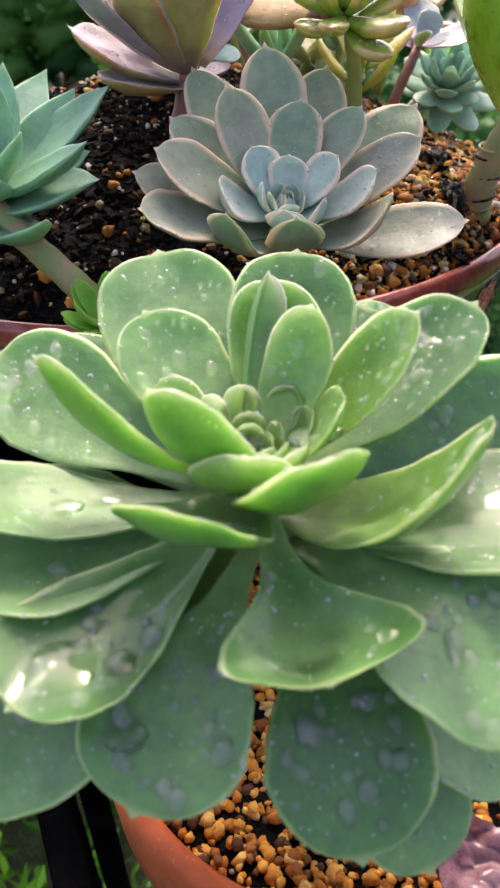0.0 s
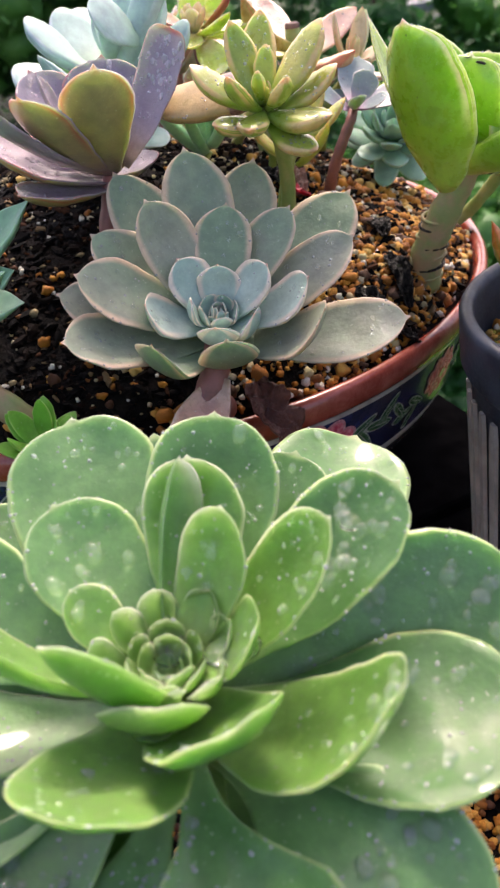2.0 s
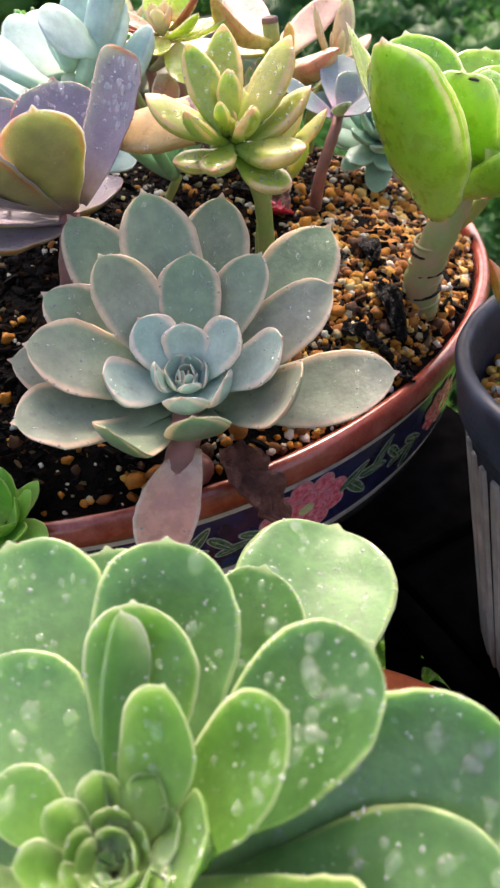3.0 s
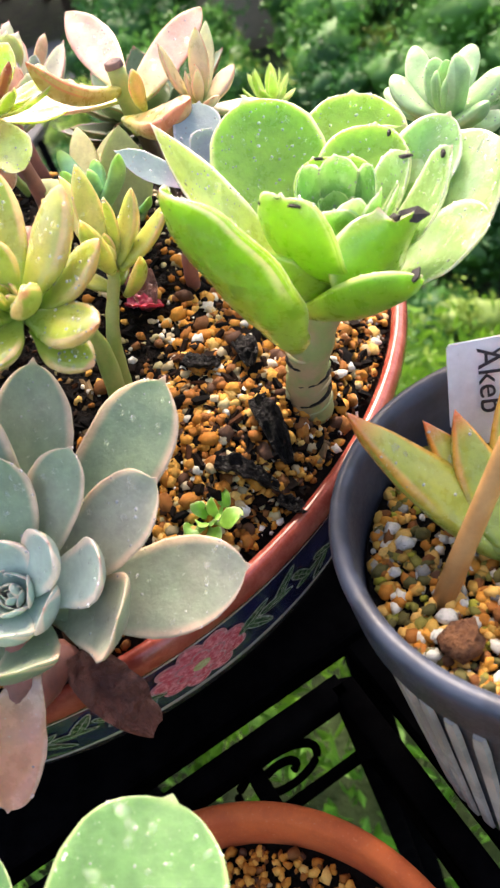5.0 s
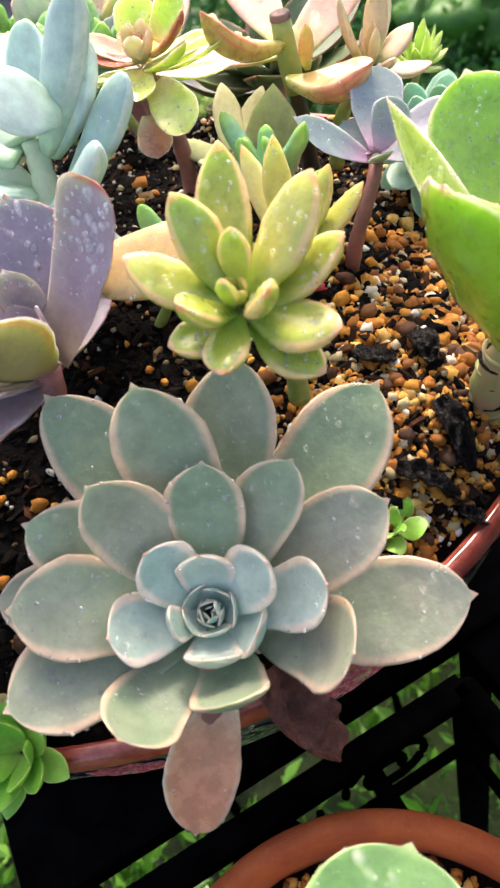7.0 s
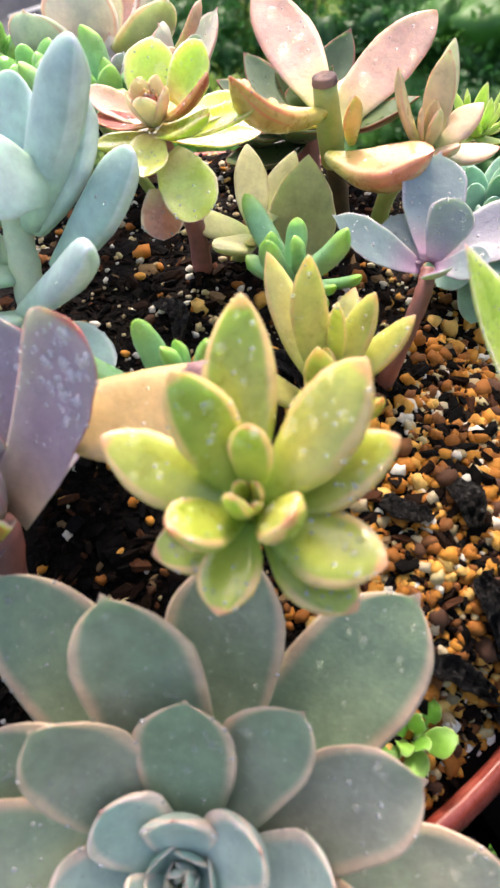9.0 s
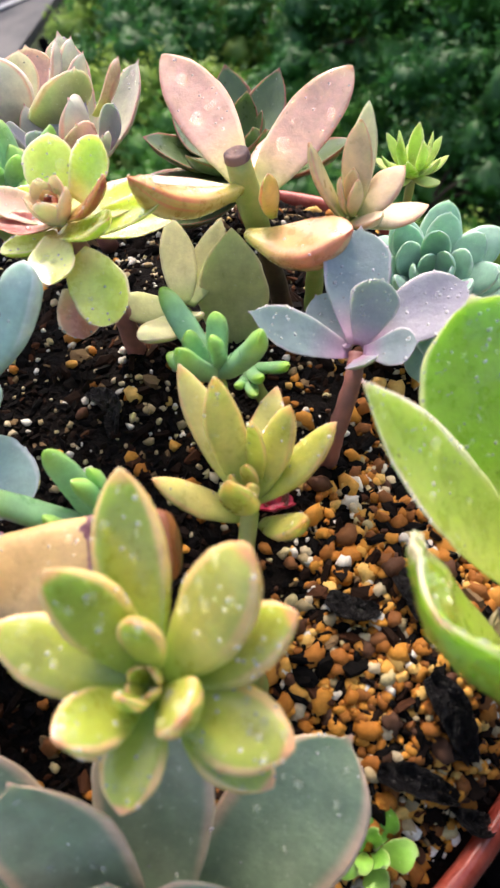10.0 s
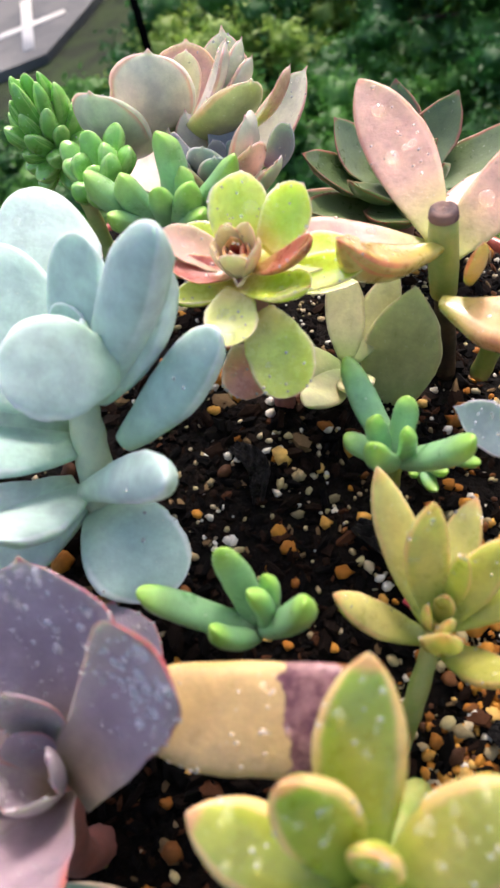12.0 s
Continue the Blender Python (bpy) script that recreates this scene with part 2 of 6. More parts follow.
PALE = leaf_material("pale_blue_leaf", (160, 194, 184), (186, 211, 201), (168, 200, 170), (208, 224, 220), 0.84, rough=0.55, glow=0.35, bloom=0.1)
MINT = leaf_material("mint_leaf", (116, 164, 128), (138, 182, 148), (120, 160, 120), (150, 190, 160), 0.86, rough=0.45, glow=0.3)
BEAN = leaf_material("bean_leaf", (124, 178, 126), (148, 196, 146), (136, 176, 136), (140, 186, 130), 0.9, tip=(150, 196, 84), rough=0.36, glow=0.4, tip_from=0.62, tip_soft=0.42, wet=0.2)
SPRIG = leaf_material("sprig_leaf", (110, 176, 62), (140, 196, 84), (150, 186, 90), (170, 206, 110), 0.88, rough=0.4, glow=0.4)
STAND = leaf_material("upright_leaf", (188, 194, 134), (214, 212, 168), (150, 170, 106), (192, 182, 140), 0.86, rough=0.4, glow=0.35)
PINK = leaf_material("pink_leaf", (214, 164, 150), (222, 182, 160), (190, 192, 110), (218, 150, 130), 0.86, tip=(206, 120, 100), rough=0.36, glow=0.4, spots=0.3, tip_from=0.95, wet=0.3)
ORANGE = leaf_material("orange_leaf", (206, 168, 96), (226, 172, 122), (190, 186, 96), (228, 132, 98), 0.84, tip=(206, 110, 84), rough=0.32, glow=0.3, tip_from=0.95, wet=0.5)
SANDY = leaf_material("sandy_leaf", (178, 180, 88), (202, 192, 120), (160, 178, 92), (224, 186, 130), 0.80, tip=(216, 150, 96), rough=0.34, glow=0.5, deep=0.008, tip_from=0.86, tip_soft=0.14, edge_soft=0.1, wet=0.35)
PEACH = leaf_material("peach_leaf", (208, 186, 140), (222, 196, 164), (176, 186, 110), (222, 170, 140), 0.84, tip=(212, 130, 104), rough=0.36, glow=0.3, tip_from=0.94, wet=0.3)
SUNNY = leaf_material("sunny_leaf", (178, 214, 44), (206, 224, 104), (206, 178, 96), (214, 200, 140), 0.88, tip=(176, 64, 60), rough=0.26, glow=0.6, deep=0.008, tip_from=0.95, wet=0.8)
LILAC = leaf_material("lilac_leaf", (130, 150, 150), (146, 144, 158), (168, 132, 156), (186, 176, 186), 0.88, tip=(170, 130, 160), rough=0.45, glow=0.3, tip_from=0.96, wet=0.2)
ROSY = leaf_material("rosy_grey_leaf", (200, 204, 180), (214, 204, 194), (176, 184, 150), (218, 160, 150), 0.86, tip=(206, 110, 110), rough=0.45, glow=0.35, tip_from=0.95, wet=0.2)
OLIVEROSE = leaf_material("olive_rosy_leaf", (168, 166, 122), (190, 176, 140), (160, 166, 120), (216, 160, 140), 0.86, tip=(200, 110, 104), rough=0.45, glow=0.4, deep=0.006, tip_from=0.95, wet=0.2)
DARK = leaf_material("dark_green_leaf", (80, 102, 60), (108, 128, 84), (90, 120, 76), (150, 84, 68), 0.84, tip=(150, 72, 62), rough=0.36, glow=0.15, tip_from=0.93, wet=0.3)
BEAD = leaf_material("bead_leaf", (110, 178, 76), (140, 200, 100), (130, 176, 90), (170, 212, 124), 0.86, rough=0.34, glow=0.4, wet=0.4)
ALOE = leaf_material("aloe_leaf", (118, 146, 50), (158, 164, 66), (126, 150, 66), (214, 150, 60), 0.70, tip=(212, 96, 50), rough=0.3, glow=0.3, tip_from=0.74, tip_soft=0.3, wet=0.3, edge_soft=0.12)
def tan_leaf_material():
    m = leaf_material("tan_leaf", (206, 176, 122), (216, 190, 140), (200, 168, 120), (196, 166, 106), 0.88, rough=0.36, glow=0.3)
    n, l = m.node_tree.nodes, m.node_tree.links
    p = n["Principled BSDF"]
    old = p.inputs["Base Color"].links[0].from_socket
    uv = n.new("ShaderNodeUVMap")
    sep = n.new("ShaderNodeSeparateXYZ")
    l.new(uv.outputs[0], sep.inputs[0])
    rag = calc(n, l, "ADD", sep.outputs[1], calc(n, l, "MULTIPLY", noise_tex(n, l, 400, 3), 0.12))
    purple = mixer(n, l, ramp(n, l, noise_tex(n, l, 350, 5, 0.7), 0.35, 0.65), srgb(96, 56, 66), srgb(158, 116, 116))
    brown = mixer(n, l, ramp(n, l, rag, 0.22, 0.20), purple, srgb(126, 74, 40))
    l.new(mixer(n, l, ramp(n, l, rag, 0.43, 0.415), old, brown), p.inputs["Base Color"])
    return m


TAN = tan_leaf_material()
STEM = mottled("stem_skin", (176, 150, 112), (142, 156, 96), 120, 0.55, relief=0.4)
STEMRED = mottled("reddish_stem_skin", (166, 106, 96), (134, 92, 84), 120, 0.5)
STEMGREEN = mottled("green_stem_skin", (132, 156, 76), (160, 166, 98), 120, 0.5, glow=0.2)
# brown darkened to imitate the shade low on the pink sedum's stem
STEMSHADE = mottled("shaded_stem_skin", (34, 26, 20), (66, 50, 34), 120, 0.6)
CUTWOOD = mottled("cut_stem_end", (60, 40, 46), (126, 96, 84), 300, 0.7)
DRY = mottled("dry_leaf_skin", (7, 6, 6), (20, 18, 19), 150, 0.34, relief=1.0, depth=0.003, spec=0.25)
DRYRED = mottled("dry_red_leaf_skin", (96, 52, 42), (138, 84, 66), 130, 0.35, relief=0.9, depth=0.002)
EARTH = mottled("wet_earth", (9, 7, 6), (24, 16, 11), 160, 0.8, 900, 1.0, 0.003, spec=0.15)

# ---- the large forms ----
BOWL = Vector((-0.0334, 0.3449, 0.0))
TERRA = Vector((0.0205, 0.1320, 0.0))
BLACK = Vector((0.1230, 0.2116, 0.0))
GROUND = -4.0


def soil_z(x, y):
    r = min(math.hypot(x - BOWL.x, y - BOWL.y) / 0.138, 1.0)
    edge = min(max((math.hypot(x - BOWL.x, y - BOWL.y) - 0.129) / 0.014, 0.0), 1.0)
    mound = 0.010 * (1 - edge) * math.exp(-((x - 0.070) ** 2 + (y - 0.270) ** 2) / 0.0009)
    return 0.146 - 0.044 * r ** 1.8 + mound - 0.006 * edge * edge + 0.0022 * noise.noise(Vector((x * 45, y * 45, 0.3)))


def disc(centre, radius, height, rings=40, sides=110):
    """A round sheet whose height is height(x, y)."""
    verts, faces = [(centre[0], centre[1], height(centre[0], centre[1]))], []
    for i in range(1, rings + 1):
        for j in range(sides):
            t = 2 * math.pi * j / sides
            x, y = centre[0] + radius * i / rings * math.cos(t), centre[1] + radius * i / rings * math.sin(t)
            verts.append((x, y, height(x, y)))
    for j in range(sides):
        k = (j + 1) % sides
        faces.append((0, 1 + j, 1 + k))
        for i in range(rings - 1):
            a, b = 1 + i * sides, 1 + (i + 1) * sides
            faces.append((a + j, b + j, b + k, a + k))
    return verts, faces


GRASS = mottled("grass_ground", (22, 36, 14), (46, 66, 26), 3.0, 0.9, 30, 0.6, 0.05)


def ground_z(x, y):
    """A flat terrace under the planters that drops to the valley floor beyond."""
    t = min(max((y - 0.8 + 0.15 * math.sin(x * 1.3)) / 3.4, 0.0), 1.0)
    t = t * t * (3 - 2 * t)
    return -0.75 + (GROUND + 0.75) * t + 0.25 * t * noise.noise(Vector((x * 0.15, y * 0.15, 0)))


v, f = disc((0, 0), 260, lambda x, y: 0.0, 80, 90)
v = [(x * (k := (math.hypot(x, y) / 260) ** 1.6), y * k, ground_z(x * k, y * k)) for x, y, z in v]
tagged(mesh_part("ground", v, f, GRASS), "grassy green ground far below the planters", "ground", "", "structure")


# flower bowl
def bowl_profile():
    pts = [(0.080, 0.006), (0.086, 0.006), (0.088, 0.016), (0.104, 0.024), (0.124, 0.038), (0.1345, 0.052), (0.1380, 0.060)]
    pts += [(0.1383, 0.0606), (0.1390, 0.0630), (0.1415, 0.072), (0.1438, 0.082), (0.1452, 0.0885), (0.1455, 0.0900)]
    pts += [(0.1462, 0.0905), (0.1476, 0.0922), (0.1485, 0.0950), (0.1484, 0.0982), (0.1473, 0.1001), (0.1458, 0.1006), (0.1444, 0.1000), (0.1434, 0.0982), (0.1428, 0.0940), (0.136, 0.070), (0.120, 0.044), (0.080, 0.024), (0.001, 0.020)]
    return pts


def bowl_material():
    m, n, l, p = material("painted_porcelain")
    c = n.new("ShaderNodeTexCoord")
    sep = n.new("ShaderNodeSeparateXYZ")
    l.new(c.outputs["Object"], sep.inputs[0])
    z = sep.outputs[2]
    wear = noise_tex(n, l, 120, 5, 0.7)
    navy = mixer(n, l, ramp(n, l, noise_tex(n, l, 90, 3), 0.35, 0.65), srgb(26, 30, 62), srgb(44, 48, 92))
    lip = mixer(n, l, ramp(n, l, wear, 0.35, 0.7), srgb(152, 64, 50), srgb(186, 100, 84))
    white = mixer(n, l, ramp(n, l, wear, 0.45, 0.7), srgb(206, 204, 200), srgb(170, 160, 156))
    col = mixer(n, l, ramp(n, l, z, 0.0877, 0.0881), navy, white)
    col = mixer(n, l, ramp(n, l, z, 0.0903, 0.0907), col, lip)
    col = mixer(n, l, ramp(n, l, z, 0.0622, 0.0618), col, white)
    col = mixer(n, l, ramp(n, l, z, 0.0585, 0.0580), col, srgb(70, 66, 70))
    l.new(col, p.inputs["Base Color"])
    p.inputs["Roughness"].default_value = 0.22
    p.inputs["Coat Weight"].default_value = 0.4
    bump(n, l, p, wear, 0.15, 0.0005)
    return m


bowl = thing("flower_bowl", "round porcelain planting bowl, red rim, painted pink peonies on navy", "bowl", BOWL)
v, f = lathe(bowl_profile(), BOWL, 160)
bowl_body = mesh_part("body", v, f, bowl_material(), bowl)

ENAMEL_PINK = mottled("pink_enamel", (220, 84, 106), (240, 150, 164), 500, 0.25)
ENAMEL_PALE = mottled("pale_pink_enamel", (222, 160, 166), (206, 130, 142), 500, 0.25)
ENAMEL_CREAM = mottled("cream_enamel", (206, 214, 160), (190, 196, 140), 500, 0.25)
ENAMEL_GREEN = mottled("green_enamel", (52, 92, 62), (96, 128, 92), 400, 0.25)
ENAMEL_LINE = mottled("pale_line_enamel", (180, 190, 176), (150, 160, 156), 400, 0.25)


def on_bowl(a, z, lift):
    """A place on the painted side of the bowl: angle in radians, height, and how far it stands proud."""
    r = 0.1383 + (0.1455 - 0.1383) * ((z - 0.0606) / 0.0294) ** 0.85 if z > 0.0606 else 0.138
    return (BOWL.x + (r + lift) * math.cos(a), BOWL.y + (r + lift) * math.sin(a), z)


def enamel(name, a0, z0, long, wide, turn, lift, mat, pinch=1.0):
    """One painted petal or leaf, bent to the bowl's side, standing a hair proud."""
    verts, n = [on_bowl(a0, z0, lift)], 18
    for i in range(n):
        t = 2 * math.pi * i / n
        x, y = long * math.cos(t), wide * math.sin(t) * (1 - pinch * 0.45 * (1 + math.cos(t)) / 2)
        u, w = x * math.cos(turn) - y * math.sin(turn), x * math.sin(turn) + y * math.cos(turn)
        verts.append(on_bowl(a0 + u / 0.142, min(max(z0 + w, 0.0618), 0.0892), lift))
    return mesh_part(name, verts, [(0, 1 + i, 1 + (i + 1) % n) for i in range(n)], mat, bowl_body)


def peony(a, z, s, tint):
    for k in range(9):
        t = 2 * math.pi * k / 9 + a
        da, dz = s * 0.95 * math.cos(t), s * 0.72 * math.sin(t)
        enamel("petal", a + da / 0.142, z + dz, s * 0.50, s * 0.42, t, 0.00030, ENAMEL_PALE, 0.2)
        enamel("petal", a + da * 0.97 / 0.142, z + dz * 0.97, s * 0.42, s * 0.34, t, 0.00045, tint, 0.2)
    for k in range(6):
        t = 2 * math.pi * k / 6 + 0.4
        da, dz = s * 0.46 * math.cos(t), s * 0.38 * math.sin(t)
        enamel("petal", a + da / 0.142, z + dz, s * 0.36, s * 0.30, t, 0.00060, ENAMEL_PALE, 0.2)
        enamel("petal", a + da / 0.142, z + dz, s * 0.29, s * 0.23, t, 0.00075, tint, 0.2)
    enamel("petal", a, z, s * 0.26, s * 0.22, 0.3, 0.0009, ENAMEL_CREAM, 0.1)


def spray(a, z, s, way):
    for k, (du, dw, turn) in enumerate(((0.0, 0.3, 0.5), (0.9, -0.2, -0.2), (0.2, -0.8, -0.9), (1.3, 0.6, 0.9))):
        p = a + way * du * s / 0.142
        q = z + dw * s * 0.6
        enamel("painted_leaf", p, q, s * 0.75, s * 0.30, turn * way, 0.00030, ENAMEL_LINE, 0.9)
        enamel("painted_leaf", p, q, s * 0.66, s * 0.23, turn * way, 0.00045, ENAMEL_GREEN, 0.9)
        enamel("painted_leaf", p, q, s * 0.60, s * 0.02, turn * way, 0.00060, ENAMEL_LINE, 0.2)


for k in range(11):
    a = radians(-63 + (k - 4) * 25.5)
    peony(a, 0.0765 + 0.0012 * ((k * 7) % 3 - 1), 0.0106 if k % 2 == 0 else 0.0078, ENAMEL_PINK)
    spray(a + 0.125, 0.077, 0.0092, 1)
    spray(a - 0.115, 0.073, 0.0080, -1)


# terracotta pot and fluted plastic pot
CLAY = mottled("terracotta", (206, 102, 48), (182, 84, 40), 60, 0.75, 900, 0.35, 0.0006, c=(196, 116, 80))
PLASTIC = mottled("dark_plastic", (44, 50, 62), (66, 74, 88), 80, 0.46, 900, 0.15, 0.0003)
PLASTICSIDE = mottled("dusty_dark_plastic", (150, 146, 140), (186, 180, 172), 60, 0.55, 700, 0.3, 0.0004)
terra_pot = thing("terracotta_pot", "round orange terracotta pot with a thick rim", "pot", TERRA + Vector((0, 0, -0.085)))
v, f = lathe([(0.001, -0.085), (0.044, -0.085), (0.046, -0.082), (0.0585, 0.000), (0.0590, 0.0035), (0.0560, 0.0035), (0.001, 0.002)], TERRA, 120)
mesh_part("body", v, f, CLAY, terra_pot)
v, f = lathe([(0.0592, 0.0036), (0.0650, 0.0042), (0.0664, 0.006), (0.0674, 0.026), (0.0670, 0.0295), (0.0655, 0.0312), (0.0630, 0.0312), (0.0612, 0.0295), (0.0600, 0.020), (0.0580, 0.0050), (0.0592, 0.0036)], TERRA, 120)
mesh_part("rim", v, f, CLAY, terra_pot, "thick rounded terracotta rim")

black_pot = thing("plastic_pot", "dark blue-grey plastic pot with fluted sides", "pot", BLACK + Vector((0, 0, 0.0)))
v, f = lathe([(0.001, 0.0), (0.034, 0.0), (0.0355, 0.003), (0.0445, 0.0985), (0.0462, 0.1030)], BLACK, 120)
mesh_part("body", v, f, PLASTIC, black_pot)
for k in range(44):
    t = 2 * math.pi * k / 44
    out = Vector((math.cos(t), math.sin(t), 0))
    along = Vector((-math.sin(t), math.cos(t), 0))
    ring = []
    for z, r, w in ((0.004, 0.0353, 0.0012), (0.010, 0.0366, 0.0016), (0.088, 0.0441, 0.0019), (0.094, 0.0446, 0.0013)):
        ring += [BLACK + out * (r + d) + along * s * w + Vector((0, 0, z)) for s, d in ((-1, 0.0), (-0.7, 0.0011), (0.7, 0.0011), (1, 0.0))]
    mesh_part("rib", ring, [(4 * a + b, 4 * a + b + 1, 4 * a + b + 5, 4 * a + b + 4) for a in range(3) for b in range(3)] + [(3, 2, 1, 0), (12, 13, 14, 15)], PLASTICSIDE, black_pot, smooth=False)
v, f = lathe([(0.0455, 0.1010), (0.0474, 0.1022), (0.0482, 0.1040), (0.0490, 0.1150), (0.0493, 0.1178), (0.0486, 0.1194), (0.0470, 0.1198), (0.0455, 0.1190), (0.0448, 0.1165), (0.0440, 0.095), (0.040, 0.075)], BLACK, 120)
mesh_part("rim", v, f, PLASTIC, black_pot, "smooth blue-grey rolled rim")

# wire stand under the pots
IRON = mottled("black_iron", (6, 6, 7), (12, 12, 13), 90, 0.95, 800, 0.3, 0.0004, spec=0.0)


def bar(a, b, wide, high):
    """A bevelled square bar from a to b."""
    a, b = Vector(a), Vector(b)
    d = (b - a).normalized()
    s = d.cross(Vector((0, 0, 1))).normalized()
    u = s.cross(d)
    c = 0.18
    ring = [(1, 1 - c), (1 - c, 1), (-1 + c, 1), (-1, 1 - c), (-1, -1 + c), (-1 + c, -1), (1 - c, -1), (1, -1 + c)]
    verts = [p + s * x * wide / 2 + u * y * high / 2 for p in (a, b) for x, y in ring]
    faces = [(i, (i + 1) % 8, 8 + (i + 1) % 8, 8 + i) for i in range(8)] + [tuple(range(8))[::-1], tuple(range(8, 16))]
    return verts, faces


def scroll(centre, across, up, radius, turns, start=0.0):
    pts = []
    for i in range(40):
        t = i / 39
        a = start + t * turns * 2 * math.pi
        r = radius * (1 - 0.75 * t)
        pts.append(Vector(centre) + Vector(across) * r * math.cos(a) + Vector(up) * r * math.sin(a))
    return tube(pts, [0.0016] * 40, 8)


def wire_stand(at, size, turn, top, bottom, label):
    st = thing("wire_stand", label, "plant stand", (at[0], at[1], bottom))
    c = [Vector((at[0] + size * math.cos(turn + k * math.pi / 2), at[1] + size * math.sin(turn + k * math.pi / 2), top)) for k in range(4)]
    for k in range(4):
        a, b = c[k], c[(k + 1) % 4]
        v, f = bar(a, b, 0.009, 0.009)
        mesh_part("rail", v, f, IRON, st)
        low = Vector((0, 0, -0.055))
        v, f = bar(a + low, b + low, 0.004, 0.004)
        mesh_part("lower_rail", v, f, IRON, st)
        v, f = bar(a, Vector((a.x, a.y, bottom)) + Vector((1e-4, 0, 0)), 0.008, 0.008)
        mesh_part("leg", v, f, IRON, st)
        d = (b - a).normalized()
        for j in range(3):
            m = a.lerp(b, 0.2 + 0.3 * j) + Vector((0, 0, -0.027))
            v, f, _ = scroll(m, d, (0, 0, 1), 0.019, 1.6, math.pi * j)
            mesh_part("scroll", v, f, IRON, st)
    for j in range(3):
        v, f = bar(c[0].lerp(c[1], 0.25 + 0.25 * j) + Vector((0, 0, -0.003)), c[3].lerp(c[2], 0.25 + 0.25 * j) + Vector((0, 0, -0.003)), 0.006, 0.003)
        mesh_part("slat", v, f, IRON, st)
    return st


FRAME_TURN = math.atan2(108, 40)
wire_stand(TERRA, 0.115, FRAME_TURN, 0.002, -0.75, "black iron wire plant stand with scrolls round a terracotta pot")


def board(name, at, half, turn, top, thick, mat, label, category):
    th = thing(name, label, category, (at[0], at[1], top - thick))
    c = [(at[0] + half * 1.414 * math.cos(turn + k * math.pi / 2), at[1] + half * 1.414 * math.sin(turn + k * math.pi / 2)) for k in range(4)]
    b = 0.0012
    verts = []
    for inset, z in ((b, top), (0, top - b), (0, top - thick + b), (b, top - thick)):
        verts += [(x + (at[0] - x) * inset / half, y + (at[1] - y) * inset / half, z) for x, y in c]
    faces = [(0, 1, 2, 3), (15, 14, 13, 12)]
    for i in range(3):
        faces += [(i * 4 + k, (i + 1) * 4 + k, (i + 1) * 4 + (k + 1) % 4, i * 4 + (k + 1) % 4) for k in range(4)]
    mesh_part("top", verts, faces, mat, th, smooth=False)
    for x, y in c:
        p = Vector((x + (at[0] - x) * 0.06, y + (at[1] - y) * 0.06, top - thick))
        v, f = bar(p, Vector((p.x + 1e-4, p.y, -0.76)), 0.010, 0.010)
        mesh_part("leg", v, f, IRON, th)
    return th


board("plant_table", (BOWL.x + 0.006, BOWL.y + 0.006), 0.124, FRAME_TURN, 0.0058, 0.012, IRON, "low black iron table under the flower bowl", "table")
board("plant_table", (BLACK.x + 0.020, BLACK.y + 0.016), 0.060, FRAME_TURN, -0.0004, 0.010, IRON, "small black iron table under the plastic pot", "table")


# ---- soil ----
def stone(seed, sx, sy, sz):
    """An uneven little pebble."""
    r = random.Random(seed)
    off = Vector((r.uniform(0, 50), r.uniform(0, 50), r.uniform(0, 50)))
    out = []
    for p in PEB_V:
        k = 1 + 0.58 * noise.noise(Vector(p) * 1.3 + off) + 0.30 * noise.noise(Vector(p) * 2.9 + off)
        out.append((p[0] * k * sx, p[1] * k * sy, p[2] * k * sz))
    return np.array(out)


PEB_V, PEB_F = ball(7, 5)
SHAPES = [stone(i, 1.0, 0.74 + 0.02 * (i % 8), 0.62 + 0.02 * (i % 7)) for i in range(24)]
FLAKE_V, FLAKE_F = ball(5, 3)
FLAKES = [np.array([(p[0] * 1.35 * (1 + 0.6 * noise.noise(Vector(p) * 2 + Vector((i, 0, 0)))), p[1] * 0.8 * (1 + 0.6 * noise.noise(Vector(p) * 2 + Vector((0, i, 7)))), p[2] * 0.40) for p in FLAKE_V]) for i in range(24)]
AKADAMA = [(0.0, (200, 136, 48)), (0.22, (178, 112, 34)), (0.44, (214, 158, 70)), (0.58, (152, 92, 30)), (0.72, (122, 74, 30)), (0.82, (218, 176, 96)), (0.90, (82, 50, 28))]
PUMICE = [(0.0, (222, 214, 196)), (0.2, (196, 180, 146)), (0.42, (228, 222, 208)), (0.58, (176, 156, 116)), (0.76, (190, 176, 128)), (0.9, (140, 126, 92))]
MOSSY = [(0.0, (178, 140, 62)), (0.18, (124, 118, 48)), (0.36, (208, 164, 86)), (0.54, (92, 86, 42)), (0.68, (206, 202, 186)), (0.82, (150, 148, 44)), (0.92, (132, 130, 122))]
BARK = [(0.0, (12, 10, 9)), (0.3, (24, 17, 13)), (0.55, (9, 8, 8)), (0.75, (34, 22, 15)), (0.90, (74, 46, 30)), (0.96, (120, 98, 70))]
AKA_M = islands("akadama_grains", AKADAMA, 0.7)
PUM_M = islands("pumice_grains", PUMICE, 0.75)
MOSS_M = islands("mossy_grains", MOSSY, 0.75)
BARK_M = islands("bark_crumbs", BARK, 0.8, spec=0.08)


def grain(size, at, shape=None):
    s = SHAPES[rng.randrange(24)] if shape is None else shape
    m = Euler((rng.uniform(0, 6.3), rng.uniform(-0.5, 0.5), rng.uniform(0, 6.3))).to_matrix()
    return s @ np.array(m).T * size + np.array(at)


